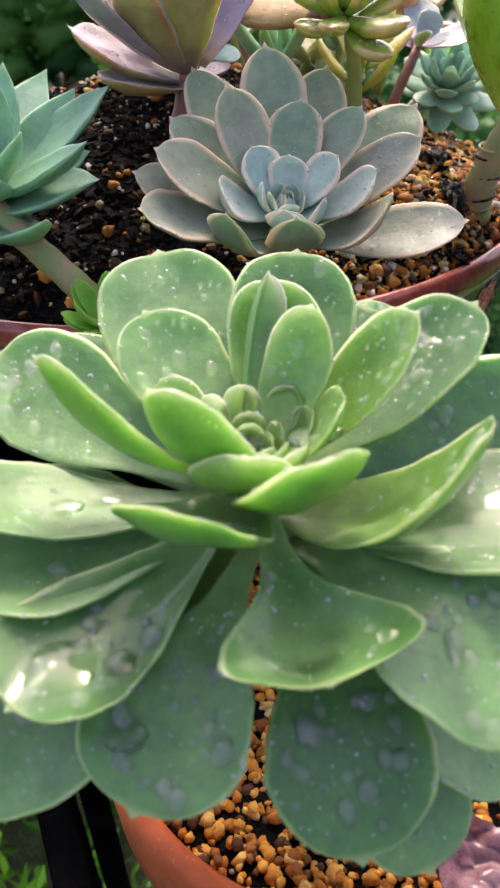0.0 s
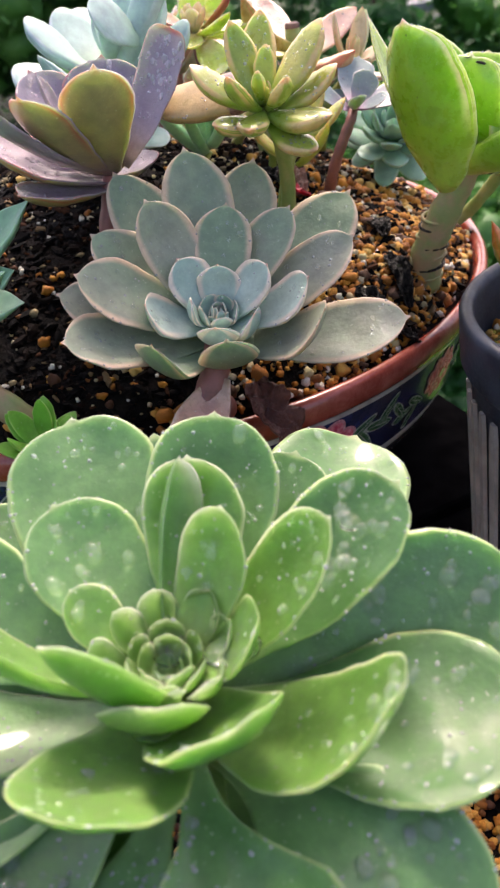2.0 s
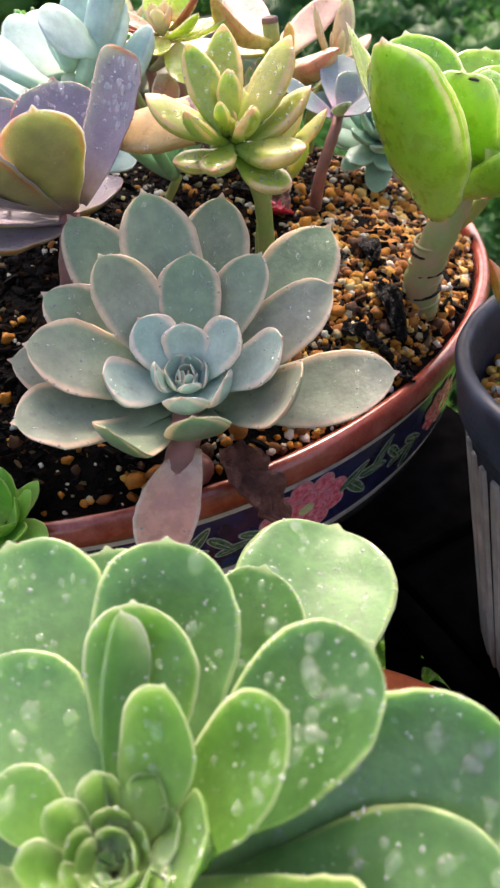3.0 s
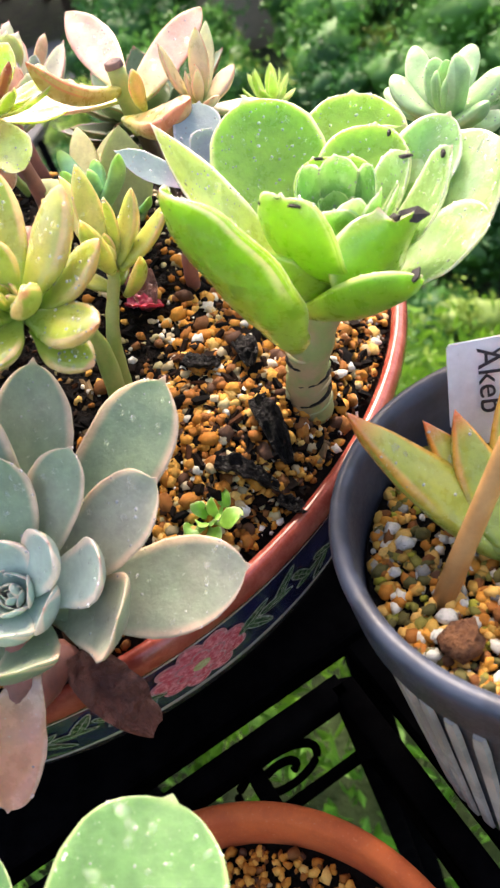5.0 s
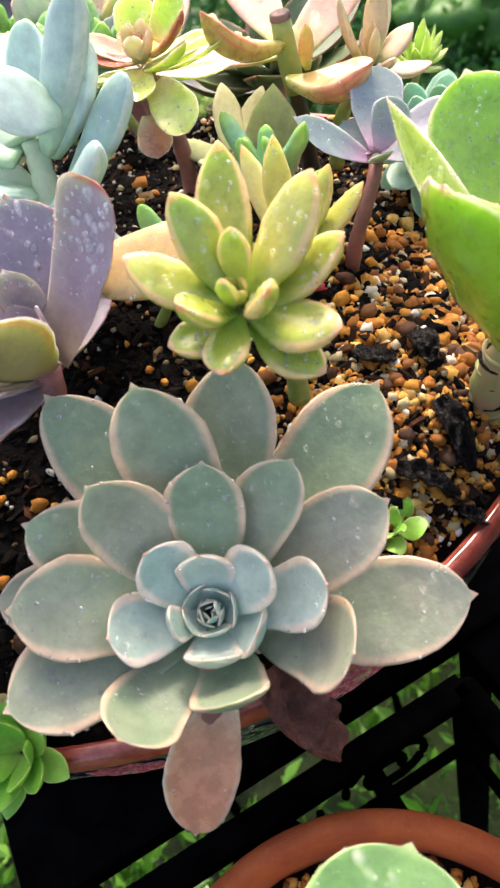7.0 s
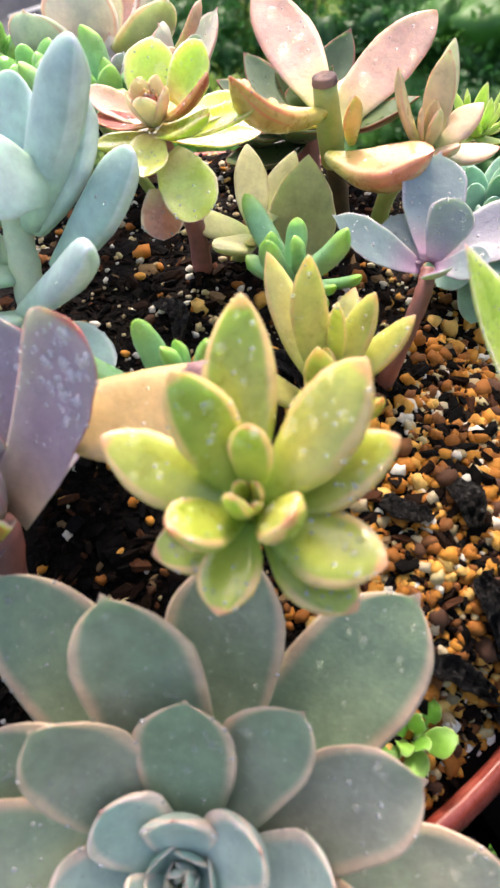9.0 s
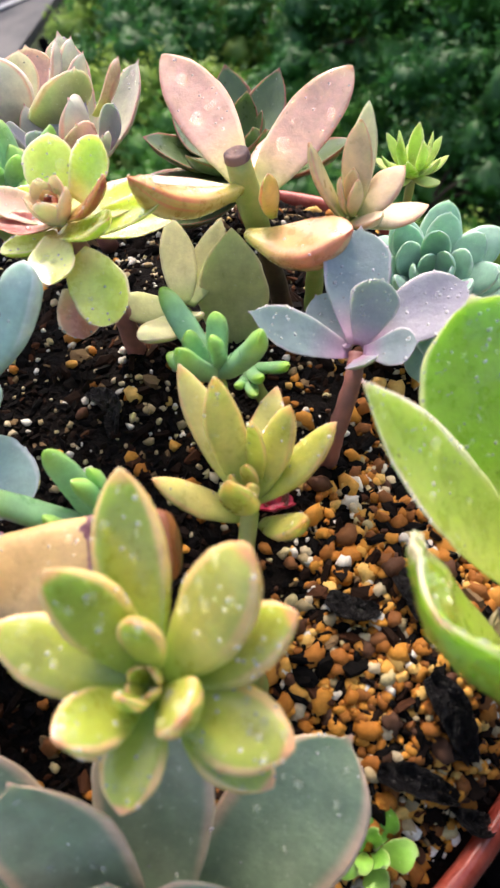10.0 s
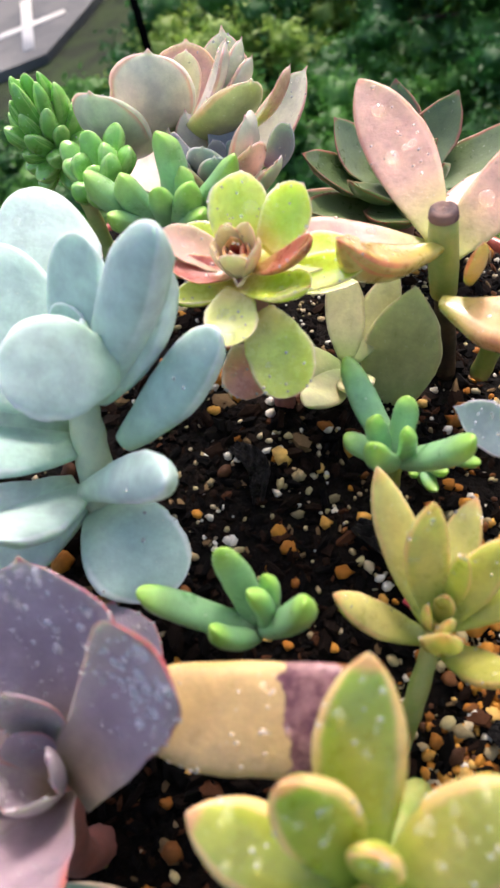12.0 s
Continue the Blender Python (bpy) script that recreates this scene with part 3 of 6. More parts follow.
def single_tone(name, tones):
    """The tone for pieces that are objects of their own."""
    m, n, l, p = material(name)
    info = n.new("ShaderNodeObjectInfo")
    r = n.new("ShaderNodeValToRGB")
    r.color_ramp.interpolation = "CONSTANT"
    for i, (at, tone) in enumerate(tones):
        e = r.color_ramp.elements[i] if i < 2 else r.color_ramp.elements.new(at)
        e.position, e.color = at, srgb(*tone)
    l.new(info.outputs["Random"], r.inputs[0])
    g = noise_tex(n, l, 1500, 4, 0.7)
    col = mixer(n, l, 0.55, r.outputs[0], mixer(n, l, g, (0.35, 0.35, 0.35, 1), (1.6, 1.6, 1.6, 1)), "MULTIPLY")
    l.new(col, p.inputs["Base Color"])
    p.inputs["Roughness"].default_value = 0.72
    bump(n, l, p, g, 0.5, 0.0004)
    return m


AKA_ONE, PUM_ONE = single_tone("akadama_grain", AKADAMA), single_tone("pumice_grain", PUMICE)


def shared_grains(parent, places):
    """Grains as parts: objects of their own on a few shared meshes. places: (where, size, pale)."""
    meshes = {}
    for i, (at, size, pale) in enumerate(places):
        k = (i % 12, pale)
        if k not in meshes:
            me = bpy.data.meshes.new("grain")
            me.from_pydata(SHAPES[k[0]].tolist(), [], PEB_F)
            me.polygons.foreach_set("use_smooth", [True] * len(me.polygons))
            me.materials.append(PUM_ONE if pale else AKA_ONE)
            meshes[k] = me
        ob = new("grain", meshes[k])
        ob.parent = parent
        ob.matrix_basis = Matrix.LocRotScale(Vector(at) - ORIGIN[parent.name], Euler((rng.uniform(0, 6.3), rng.uniform(-0.5, 0.5), rng.uniform(0, 6.3))), (size, size, size))


v, f = disc((BOWL.x, BOWL.y), 0.1432, soil_z, 46, 120)
soil = mesh_part("potting_soil", v, f, EARTH)
tagged(soil, "wet dark potting soil with orange and white grains in the bowl", "soil", "", "stuff")
aka, pum, bark, near_grains = Heap(), Heap(), Heap(), []
for i in range(25000):
    a, r = rng.uniform(0, 2 * math.pi), 0.141 * math.sqrt(rng.random())
    x, y = BOWL.x + r * math.cos(a), BOWL.y + r * math.sin(a)
    # the orange layer lies thick on the side near the lime plant and thins out across the bowl
    orange = 1 / (1 + math.exp(-((x - 0.030) * 1.0 - (y - 0.275) * 0.55 + 0.012 * noise.noise(Vector((x * 40, y * 40, 5)))) / 0.010))
    white = 0.34 * min(max(noise.noise(Vector((x * 60, y * 60, 9))) * 2.2 - 0.25, 0.0), 1.0)
    k = rng.random()
    z = soil_z(x, y)
    pale = (0.13 + white) * (0.36 + 0.64 * max(orange, min(max((y - 0.285) / 0.03, 0.0), 1.0)))
    if k < (0.54 - white) * orange + 0.02:
        size = rng.uniform(0.0007, 0.0017) if rng.random() < 0.86 else rng.uniform(0.0017, 0.0032)
        at = (x, y, z + size * 0.35)
        if 0.03 < x < 0.10 and 0.225 < y < 0.32 and len(near_grains) < 230 and size > 0.0014:
            near_grains.append((at, size, False))
        else:
            aka.add(grain(size, at), PEB_F)
    elif k < (0.54 - white) * orange + 0.02 + pale:
        size = rng.uniform(0.0004, 0.0010) if rng.random() < 0.66 else rng.uniform(0.0010, 0.0021)
        size *= 0.72 + 0.28 * orange
        at = (x, y, z + size * 0.35)
        if 0.0 < x < 0.10 and 0.225 < y < 0.33 and size > 0.0013 and len([g for g in near_grains if g[2]]) < 60:
            near_grains.append((at, size, True))
        else:
            pum.add(grain(size, at), PEB_F)
    elif k < 0.90:
        size = rng.uniform(0.0006, 0.0014) if rng.random() < 0.85 else rng.uniform(0.0014, 0.0030)
        bark.add(grain(size, (x, y, z + size * 0.1), FLAKES[rng.randrange(24)]), FLAKE_F, )
# a second, finer layer where the orange grains lie thick, up to the rim
for i in range(6000):
    x, y = rng.uniform(0.028, 0.112), rng.uniform(0.222, 0.330)
    r = math.hypot(x - BOWL.x, y - BOWL.y)
    if r > 0.1415 or (x - 0.030) - (y - 0.275) * 0.55 < 0.004:
        continue
    size = rng.uniform(0.0006, 0.0015) if rng.random() < 0.85 else rng.uniform(0.0015, 0.0024)
    k = rng.random()
    if k < 0.5:
        aka.add(grain(size, (x, y, soil_z(x, y) + size * 0.45)), PEB_F)
    elif k < 0.64:
        pum.add(grain(size, (x, y, soil_z(x, y) + size * 0.5)), PEB_F)
    else:
        bark.add(grain(size * 1.3, (x, y, soil_z(x, y) + size * 0.5), FLAKES[rng.randrange(24)]), FLAKE_F)
aka.make("akadama_grains", AKA_M, parent=soil)
pum.make("pumice_grains", PUM_M, parent=soil)
bark.make("bark_crumbs", BARK_M, parent=soil, smooth=False)


def filled(centre, radius, z, orange, other, name, label, big, count):
    """Grain soil of a pot: a dark sheet with loose grains on it."""
    v, f = disc((centre.x, centre.y), radius, lambda x, y: z + 0.0015 * noise.noise(Vector((x * 90, y * 90, 2))), 14, 60)
    s = mesh_part(name, v, f, EARTH)
    tagged(s, label, "soil", "", "stuff")
    ha, hp = Heap(), Heap()
    for i in range(count):
        a, r = rng.uniform(0, 2 * math.pi), radius * 0.97 * math.sqrt(rng.random())
        size = rng.uniform(0.0011, big)
        size *= rng.choice((0.7, 0.8, 1.0))
        at = (centre.x + r * math.cos(a), centre.y + r * math.sin(a), z + size * rng.uniform(0.2, 0.9))
        (ha if rng.random() < orange else hp).add(grain(size, at), PEB_F)
    ha.make("akadama_grains", AKA_M, parent=s)
    hp.make("pumice_grains" if other is PUM_M else "mossy_grains", other, parent=s)
    return s


filled(TERRA, 0.0595, 0.016, 0.95, PUM_M, "grain_soil", "orange akadama grains in the terracotta pot", 0.0022, 3200)
filled(BLACK, 0.0435, 0.101, 0.42, MOSS_M, "grain_soil", "mixed orange, mossy and white grains in the plastic pot", 0.0023, 2600)

# ---- plants ----
# outlines: where the blade is widest, how it swells from its foot, how it closes at the tip
SPOON, ROSETTE, POINTED, OVAL, PLUMP, SPIKE = (0.72, 2.3, 0.46), (0.71, 1.35, 0.60), (0.5, 1.0, 0.82), (0.58, 1.0, 0.5), (0.62, 0.45, 0.5), (0.12, 0.6, 1.0)

def blade(base, tip, width, up, shape=(0.64, 1.25, 0.6), foot=0.3, thick=0.16, cup=0.10, bulge=0.08, mucro=0.04, twist=0.0, wave=0.0, sway=0.0, rough_edge=0.0, lip=0.0, sides=18):
    """A fleshy leaf from base to tip: verts, faces, uvs, and a function that gives a place and normal on its upper face."""
    base, tip = Vector(base), Vector(tip)
    d = tip - base
    long = d.length
    d /= long
    up = Vector(up) - d * d.dot(Vector(up))
    up.normalize()
    if twist:
        up = Matrix.Rotation(radians(twist), 3, d) @ up
    side = d.cross(up)
    peak, swell, close = shape

    def wide(s):
        q = min(s / (1 - mucro), 1.0)
        if q < peak:
            w = foot + (1 - foot) * math.sin(q / peak * math.pi / 2) ** swell
        else:
            w = max(1 - ((q - peak) / (1 - peak)) ** 2, 0.0) ** close
        if mucro and s > 1 - 4 * mucro:
            w = max(w, 0.10 * (1 - s) / mucro)
        return w * width

    def at(s, u, h):
        w = wide(s)
        ripple = wave * width * math.sin(7 * s + 1.3) * u
        lift = cup * w * u * u - bulge * long * 4 * s * (1 - s) + ripple
        end = min(max((s - 0.66) / 0.34, 0.0), 1.0)
        lift += lip * width * end * end * (1.2 - 0.2 * u * u)
        lift += 0.030 * width * noise.noise(Vector((s * long * 130 + base.y * 500, u * w * 90, tip.x * 700 + base.z * 300)))
        w *= 1 + 0.5 * rough_edge * noise.noise(Vector((s * 17 + tip.x * 800, u * 2.0, base.y * 500)))
        w *= 1 + rough_edge * noise.noise(Vector((s * 5 + base.x * 900, u * 1.5, tip.y * 700)))
        return base + d * (long * s) + side * (u * w / 2 + sway * long * s * (1 - s)) + up * (lift + h)

    def body(s):
        return thick * width * math.sqrt(max(wide(s) / width, 0.0) * min(1.0, 6 * (1 - s) + 0.05))

    verts, faces, uvs = [], [], []
    steps = [peak * (1 - mucro) * i / 9 for i in range(9)] + [(peak + (1 - peak) * math.sin(math.pi / 2 * i / 12)) * (1 - mucro) for i in range(12)]
    steps += [1 - mucro, 1 - mucro / 2, 1.0] if mucro else [1.0]
    rings = len(steps) - 1
    for s in steps:
        for j in range(sides):
            t = 2 * math.pi * j / sides
            u = math.cos(t)
            h = body(s) * math.sin(t) * (0.35 if math.sin(t) > 0 else 0.65)
            verts.append(at(s, u, h))
            uvs.append(((u + 1) / 2 if math.sin(t) > -1e-6 else 2 - (u + 1) / 2, s))
    for i in range(rings):
        for j in range(sides):
            k = (j + 1) % sides
            faces.append((i * sides + j, (i + 1) * sides + j, (i + 1) * sides + k, i * sides + k))
    faces.append(tuple(range(sides)))
    faces.append(tuple(range(rings * sides, (rings + 1) * sides))[::-1])

    def top_at(s, u):
        h = body(s) * 0.35 * math.sqrt(max(1 - u * u, 0))
        p = at(s, u, h)
        e = 0.02
        q = at(s + e, u, body(s + e) * 0.35 * math.sqrt(max(1 - u * u, 0)))
        r = at(s, u + e, body(s) * 0.35 * math.sqrt(max(1 - (u + e) ** 2, 0)))
        n = (r - p).cross(q - p)
        n.normalize()
        return p, (n if n.dot(up) > 0 else -n)

    return verts, faces, uvs, top_at


class Plant:
    """A rosette or sprig: its heart, the way it faces, its stem and its leaves. Places in millimetres."""

    def __init__(self, name, label, category, heart, axis, mat, stem=None, stem_mat=None, stem_r=3.0, group="", **style):
        self.heart, self.axis, self.mat, self.style = V(*heart), Vector(axis).normalized(), mat, style
        foot = V(*stem[0]) if stem else self.heart
        self.thing = thing(name, label, category, foot, group)
        self.blades = []
        if stem:
            pts = curve_points([V(*p) for p in stem] + [self.heart - self.axis * 0.003], 8)
            n = len(pts)
            rad = [stem_r * MM * (1.12 - 0.3 * i / n + 0.05 * math.sin(i * 1.9)) for i in range(n)]
            v, f, _ = tube(pts, rad, 12)
            mesh_part("stem", v, f, stem_mat or STEM, self.thing)

    def leaf(self, x, y, z, width, mat=None, drop=2.0, out=1.5, base=None, up=None, **kw):
        """A leaf with its tip at x, y, z; drop: how far under the heart it starts."""
        tip = V(x, y, z)
        if base:
            b = V(*base)
        else:
            r = tip - self.heart
            r -= self.axis * self.axis.dot(r)
            r = r.normalized() if r.length > 1e-6 else Vector((0, 0, 0))
            b = self.heart - self.axis * drop * MM + r * out * MM
        if up is None:
            r = tip - self.heart
            r -= self.axis * self.axis.dot(r)
            d = (tip - b).normalized()
            r = r.normalized() if r.length > 1e-6 else Vector((0, -1, 0))
            up = self.axis * max(d.dot(r), 0.02) - r * d.dot(self.axis)
        opts = dict(self.style, sway=rng.uniform(-0.18, 0.18), rough_edge=0.07)
        opts.update(kw)
        v, f, uv, top = blade(b, tip, width * MM, up, **opts)
        self.blades.append((top, width * MM, (tip - b).length))
        return mesh_part("leaf", v, f, mat or self.mat, self.thing, uvs=uv)

    def whorl(self, count, reach, rise, width, mat=None, start=0.0, drop=1.0, **kw):
        """A ring of alike leaves round the heart: reach outwards and rise along the axis, in millimetres."""
        a = self.axis.cross(Vector((0, 1, 0.01))).normalized()
        b = self.axis.cross(a)
        for k in range(count):
            t = start + 2 * math.pi * k / count + rng.uniform(-0.12, 0.12)
            s = rng.uniform(0.9, 1.1)
            p = (self.heart + (a * math.cos(t) + b * math.sin(t)) * reach * s * MM + self.axis * rise * rng.uniform(0.9, 1.1) * MM) / MM
            self.leaf(p.x, p.y, p.z, width * s, mat, drop, out=0.6, **kw)

    def pool(self, index, s, u, long, wide):
        """A shallow pool of rain on one leaf; sizes in millimetres."""
        top, w, l = self.blades[index]
        p, nrm = top(s, u)
        q, _ = top(s + 0.05, u)
        ax = (q - p).normalized()
        nrm = (nrm + Vector((0, 0, 2.2))).normalized()
        ax = (ax - nrm * ax.dot(nrm)).normalized()
        ay = nrm.cross(ax).normalized()
        m = np.array((ax, ay, nrm)).T
        v = (BALL_V * np.array((long, wide, min(long, wide) * 0.20)) * MM) @ m.T + np.array(p)
        ob = tagged(mesh_part("water_pool", v, BALL_F, POOL), "shallow pool of rain water lying on a leaf", "water", "water pools on leaves")
        ob.visible_shadow = False

    def water(self, count, small=0.35, large=1.3, big=0, label="clear water drops lying on the leaves"):
        """Rain drops on the upper faces of the leaves."""
        heap, fine = Heap(), Heap()
        weights = [w * l for _, w, l in self.blades]
        for i in range(count + big):
            top, w, l = rng.choices(self.blades, weights)[0]
            s, u = rng.uniform(0.35, 0.93), rng.uniform(-0.78, 0.78)
            r = (small + (large - small) * rng.random() ** 3) * MM if i < count else rng.uniform(large, large * 2.0) * MM
            r = min(r, w * 0.14)
            if i < count and rng.random() < 0.3:
                s, u, r = rng.uniform(0.5, 0.97), rng.choice((-1, 1)) * rng.uniform(0.9, 0.99), rng.uniform(0.18, 0.42) * MM
            p, nrm = top(s, u)
            q = np.array(nrm.to_track_quat("Z", "Y").to_matrix())
            k = np.array((r * rng.uniform(0.85, 1.25), r * rng.uniform(0.85, 1.1), r * rng.uniform(0.42, 0.7)))
            (fine if r < 0.00050 else heap).add((BALL_V * k) @ q.T + np.array(p), BALL_F)
        for pile, mat, words in ((heap, WATER, label), (fine, BEADS, "fine beads of rain lying on the leaves")):
            if pile.n:
                pile.make("water_drops", mat, words, "water drops").visible_shadow = False


def big_drops(plant, leaves_used, each, lo, hi, mat=LARGE_DROP):
    """Large clear drops on some of a plant's leaves; sizes in millimetres."""
    heap = Heap()
    for index in leaves_used:
        top = plant.blades[index][0]
        for _ in range(each):
            p, nrm = top(rng.uniform(0.55, 0.93), rng.uniform(-0.75, 0.75))
            r = (lo + (hi - lo) * rng.random() ** 1.8) * MM
            q = np.array(nrm.to_track_quat("Z", "Y").to_matrix())
            heap.add((BIG_V * np.array((r * rng.uniform(0.8, 1.0), r * rng.uniform(1.0, 1.3), r * 0.62))) @ q.T + np.array(p), BIG_F)
    heap.make("water_drops", mat, "large clear water drops lying on the leaves", "water drops").visible_shadow = False


BIG_V, BIG_F = ball(16, 10)

# green spoon-leaved rosette in the terracotta pot
g = Plant("green_echeveria", "large green rosette succulent with wet spoon-shaped leaves in a terracotta pot", "succulent", (-3, 103, 121), (0.02, -0.05, 1), GREEN,
          stem=[(20, 132, 12), (14, 124, 50), (4, 108, 95)], stem_mat=STEM, stem_r=5.5, shape=SPOON, foot=0.26, thick=0.12, cup=0.13, bulge=0.10, mucro=0.02)
g.leaf(-21.5, 151, 141, 29, drop=5, shape=(0.74, 2.0, 0.48))
g.leaf(-22.3, 129, 137.2, 21, drop=3, shape=(0.70, 1.7, 0.48))
g.leaf(-7, 156, 132, 24, drop=8)
g.leaf(2, 134, 141.2, 18, GREENIN, drop=2)
g.leaf(1.3, 130, 144, 9, drop=0, twist=60, cup=0.4)
g.leaf(7, 146, 142, 25, drop=5)
g.leaf(8, 116.5, 143.4, 13, GREENIN, drop=1, shape=(0.68, 1.5, 0.5))
g.leaf(24.5, 109.5, 144.8, 17, GREENIN, drop=3, shape=(0.68, 1.5, 0.5))
g.leaf(37, 121, 141, 24, drop=6)
g.leaf(37, 169.5, 116, 32, base=(10, 112, 108), up=(-0.1, -0.62, 0.75), bulge=0.02, shape=(0.76, 2.6, 0.48), sway=0.0)
g.leaf(22, 150, 128, 22, drop=9)
g.leaf(57, 112, 123, 33, drop=12, bulge=0.06, up=(-0.4, -0.7, 0.6))
g.leaf(30, 83, 141, 22, GREENIN, drop=7, bulge=0.22, thick=0.11, shape=(0.6, 1.0, 0.5))
g.leaf(12.5, 101, 134.5, 13, GREENIN, drop=0, bulge=0.14)
g.leaf(8, 80, 138, 21, GREENIN, drop=4, bulge=0.15, thick=0.10, shape=OVAL)
g.leaf(-13, 72, 136.5, 24, GREENIN, drop=6, bulge=0.13, thick=0.12, cup=0.05, shape=OVAL)
g.leaf(-3.3, 89, 132.5, 17, GREENIN, drop=2, bulge=0.22, thick=0.10, shape=OVAL)
g.leaf(-17, 94, 141, 15, GREENIN, base=(0, 98, 118), up=(0.35, 0.9, 0.3), bulge=0.08, shape=OVAL)
g.leaf(-18, 113, 132, 10, GREENIN, drop=0)
g.leaf(-36, 104, 142, 16, GREENIN, drop=3, up=(0.52, 0.6, 0.6), bulge=0.14, cup=0.2)
g.leaf(-50.7, 126.0, 130.8, 24, base=(-10, 106, 116), up=(0.25, -0.62, 0.75), bulge=0.06)
g.leaf(-46, 146, 124, 26, drop=10)
g.leaf(-52, 92, 126, 19, drop=7, bulge=0.14)
g.leaf(-50, 83, 114, 24, drop=9, bulge=0.08)
g.leaf(-36, 63, 107, 24, drop=7, bulge=0.04, foot=0.2, shape=(0.80, 2.6, 0.44), cup=0.2, lip=0.10, sway=0.0)
g.leaf(-45, 60, 90, 26, drop=14, bulge=-0.06)
g.leaf(-19.5, 55, 96.5, 25, base=(-1, 97, 112), bulge=-0.05, foot=0.15, shape=(0.80, 4.0, 0.44), sway=-0.06)
g.leaf(7.4, 63, 109.6, 28, base=(-2, 97, 117.5), bulge=0.02, cup=0.26, foot=0.17, shape=(0.88, 6.5, 0.36), lip=0.16, sway=0.0, mucro=0.012)
g.leaf(12, 53, 87, 25, base=(5, 98, 106), bulge=-0.10, foot=0.16, shape=(0.74, 3.6, 0.46), sway=0.0)
g.leaf(37, 63, 101.5, 30, base=(3, 97, 108), bulge=-0.12, foot=0.16, shape=(0.70, 2.4, 0.46), sway=0.0)
g.leaf(52, 92, 117, 30, drop=13, bulge=0.02)
g.leaf(38, 66, 83, 24, drop=18, bulge=-0.06)
g.leaf(24, 58, 74, 22, base=(6, 98, 100), bulge=-0.08, foot=0.16, shape=(0.78, 3.4, 0.46))
g.leaf(-30, 158, 112, 30, drop=14, bulge=0.0)
g.leaf(2, 166, 119.5, 20, drop=14, bulge=0.0)
g.leaf(-56, 108, 108, 28, drop=14)
g.whorl(8, 10.5, 9, 7.0, GREENIN, start=0.15, bulge=0.20, cup=0.3)
g.whorl(6, 6.5, 6, 6.0, GREENIN, start=0.4, bulge=0.18)
g.whorl(5, 4, 5, 5, GREENIN, start=0.9, bulge=0.18)
g.whorl(4, 2.2, 2.5, 3.2, start=0.2, bulge=0.15)
g.pool(24, 0.82, 0.05, 6.5, 9.0)
g.pool(24, 0.70, -0.6, 3.0, 3.5)
g.pool(27, 0.90, 0.0, 2.2, 7.0)
g.pool(27, 0.86, -0.7, 2.0, 2.2)
g.pool(26, 0.80, 0.5, 3.4, 3.8)
g.pool(29, 0.86, -0.5, 4.5, 2.0)
g.pool(22, 0.60, 0.0, 4.0, 2.4)
g.pool(8, 0.80, -0.1, 2.6, 2.2)
g.pool(-6, 0.6, 0.0, 3.5, 3.0)
g.pool(-9, 0.6, 0.0, 3.0, 2.5)
g.pool(13, 0.55, 0.0, 5.0, 3.5)
g.pool(3, 0.35, 0.0, 5.0, 4.0)
g.pool(5, 0.3, 0.2, 4.0, 4.0)
g.pool(7, 0.4, 0.0, 3.5, 3.0)
g.pool(16, 0.5, 0.0, 4.5, 4.0)
big_drops(g, (8, 8, 9, 9, 9, 5, 7, 10, 11, 11, 11, 12, 24, 24, 26, 26, 26, 28, 28, 28, 29, 29, 29, 30, 20, 20, 21, 22, 23, 1, 0), 9, 0.45, 1.9)
g.water(1700, 0.25, 1.0, 20)

# grey-blue rosette
b = Plant("grey_graptopetalum", "powdery grey-blue rosette succulent with peach leaf edges on a bent stem", "succulent", (6.8, 211.5, 128.8), (0.05, -0.42, 0.9), GREY,
          stem=[(4, 214, 100), (0, 199, 108), (4, 202, 118)], stem_mat=STEMRED, stem_r=4.2, shape=ROSETTE, foot=0.32, thick=0.15, cup=0.10, bulge=0.07, mucro=0.03)
b.leaf(2, 240, 168, 19.7, drop=4)
b.leaf(-20, 250, 161, 19.7, drop=6)
b.leaf(21, 251, 160, 19.7, drop=6)
b.leaf(48, 246, 149.5, 21.7, drop=6)
b.leaf(12, 229, 155, 16.1, drop=1)
b.leaf(29, 227, 153, 14.7, drop=2)
b.leaf(-9, 224, 160, 16.5, drop=4)
b.leaf(45, 219, 146, 17.7, drop=4)
b.leaf(58, 208, 126, 20.6, drop=6)
b.leaf(32, 207, 140, 14, mat=GREYIN, drop=1, bulge=0.14, thick=0.24, lip=0.10)
b.leaf(35, 194.5, 135.5, 18.1, drop=8, bulge=0.16, lip=0.12)
b.leaf(-25, 224, 152.5, 17.7, drop=4)
b.leaf(-28, 208, 148, 19.7, drop=3)
b.leaf(-32, 194, 136, 20.6, drop=6)
b.leaf(-36, 216, 140, 17.7, drop=7)
b.leaf(-12, 204, 138.5, 14.2, mat=GREYIN, drop=1, bulge=0.16, thick=0.24, lip=0.10)
b.leaf(-9.5, 185, 135.5, 16.5, drop=6, bulge=0.20, lip=0.12)
b.leaf(9, 190, 134.5, 15.7, drop=5, out=0, bulge=0.26, thick=0.2, cup=0.05)
b.leaf(17, 203, 133, 11, mat=GREYIN, drop=0.5, bulge=0.2, thick=0.27, lip=0.10)
b.leaf(6, 199, 132, 11.5, mat=GREYIN, drop=0.5, bulge=0.2, thick=0.27, lip=0.10)
b.leaf(22, 212, 143, 13, mat=GREYIN, drop=1.5, out=0.5, bulge=0.04, thick=0.27, lip=0.10)
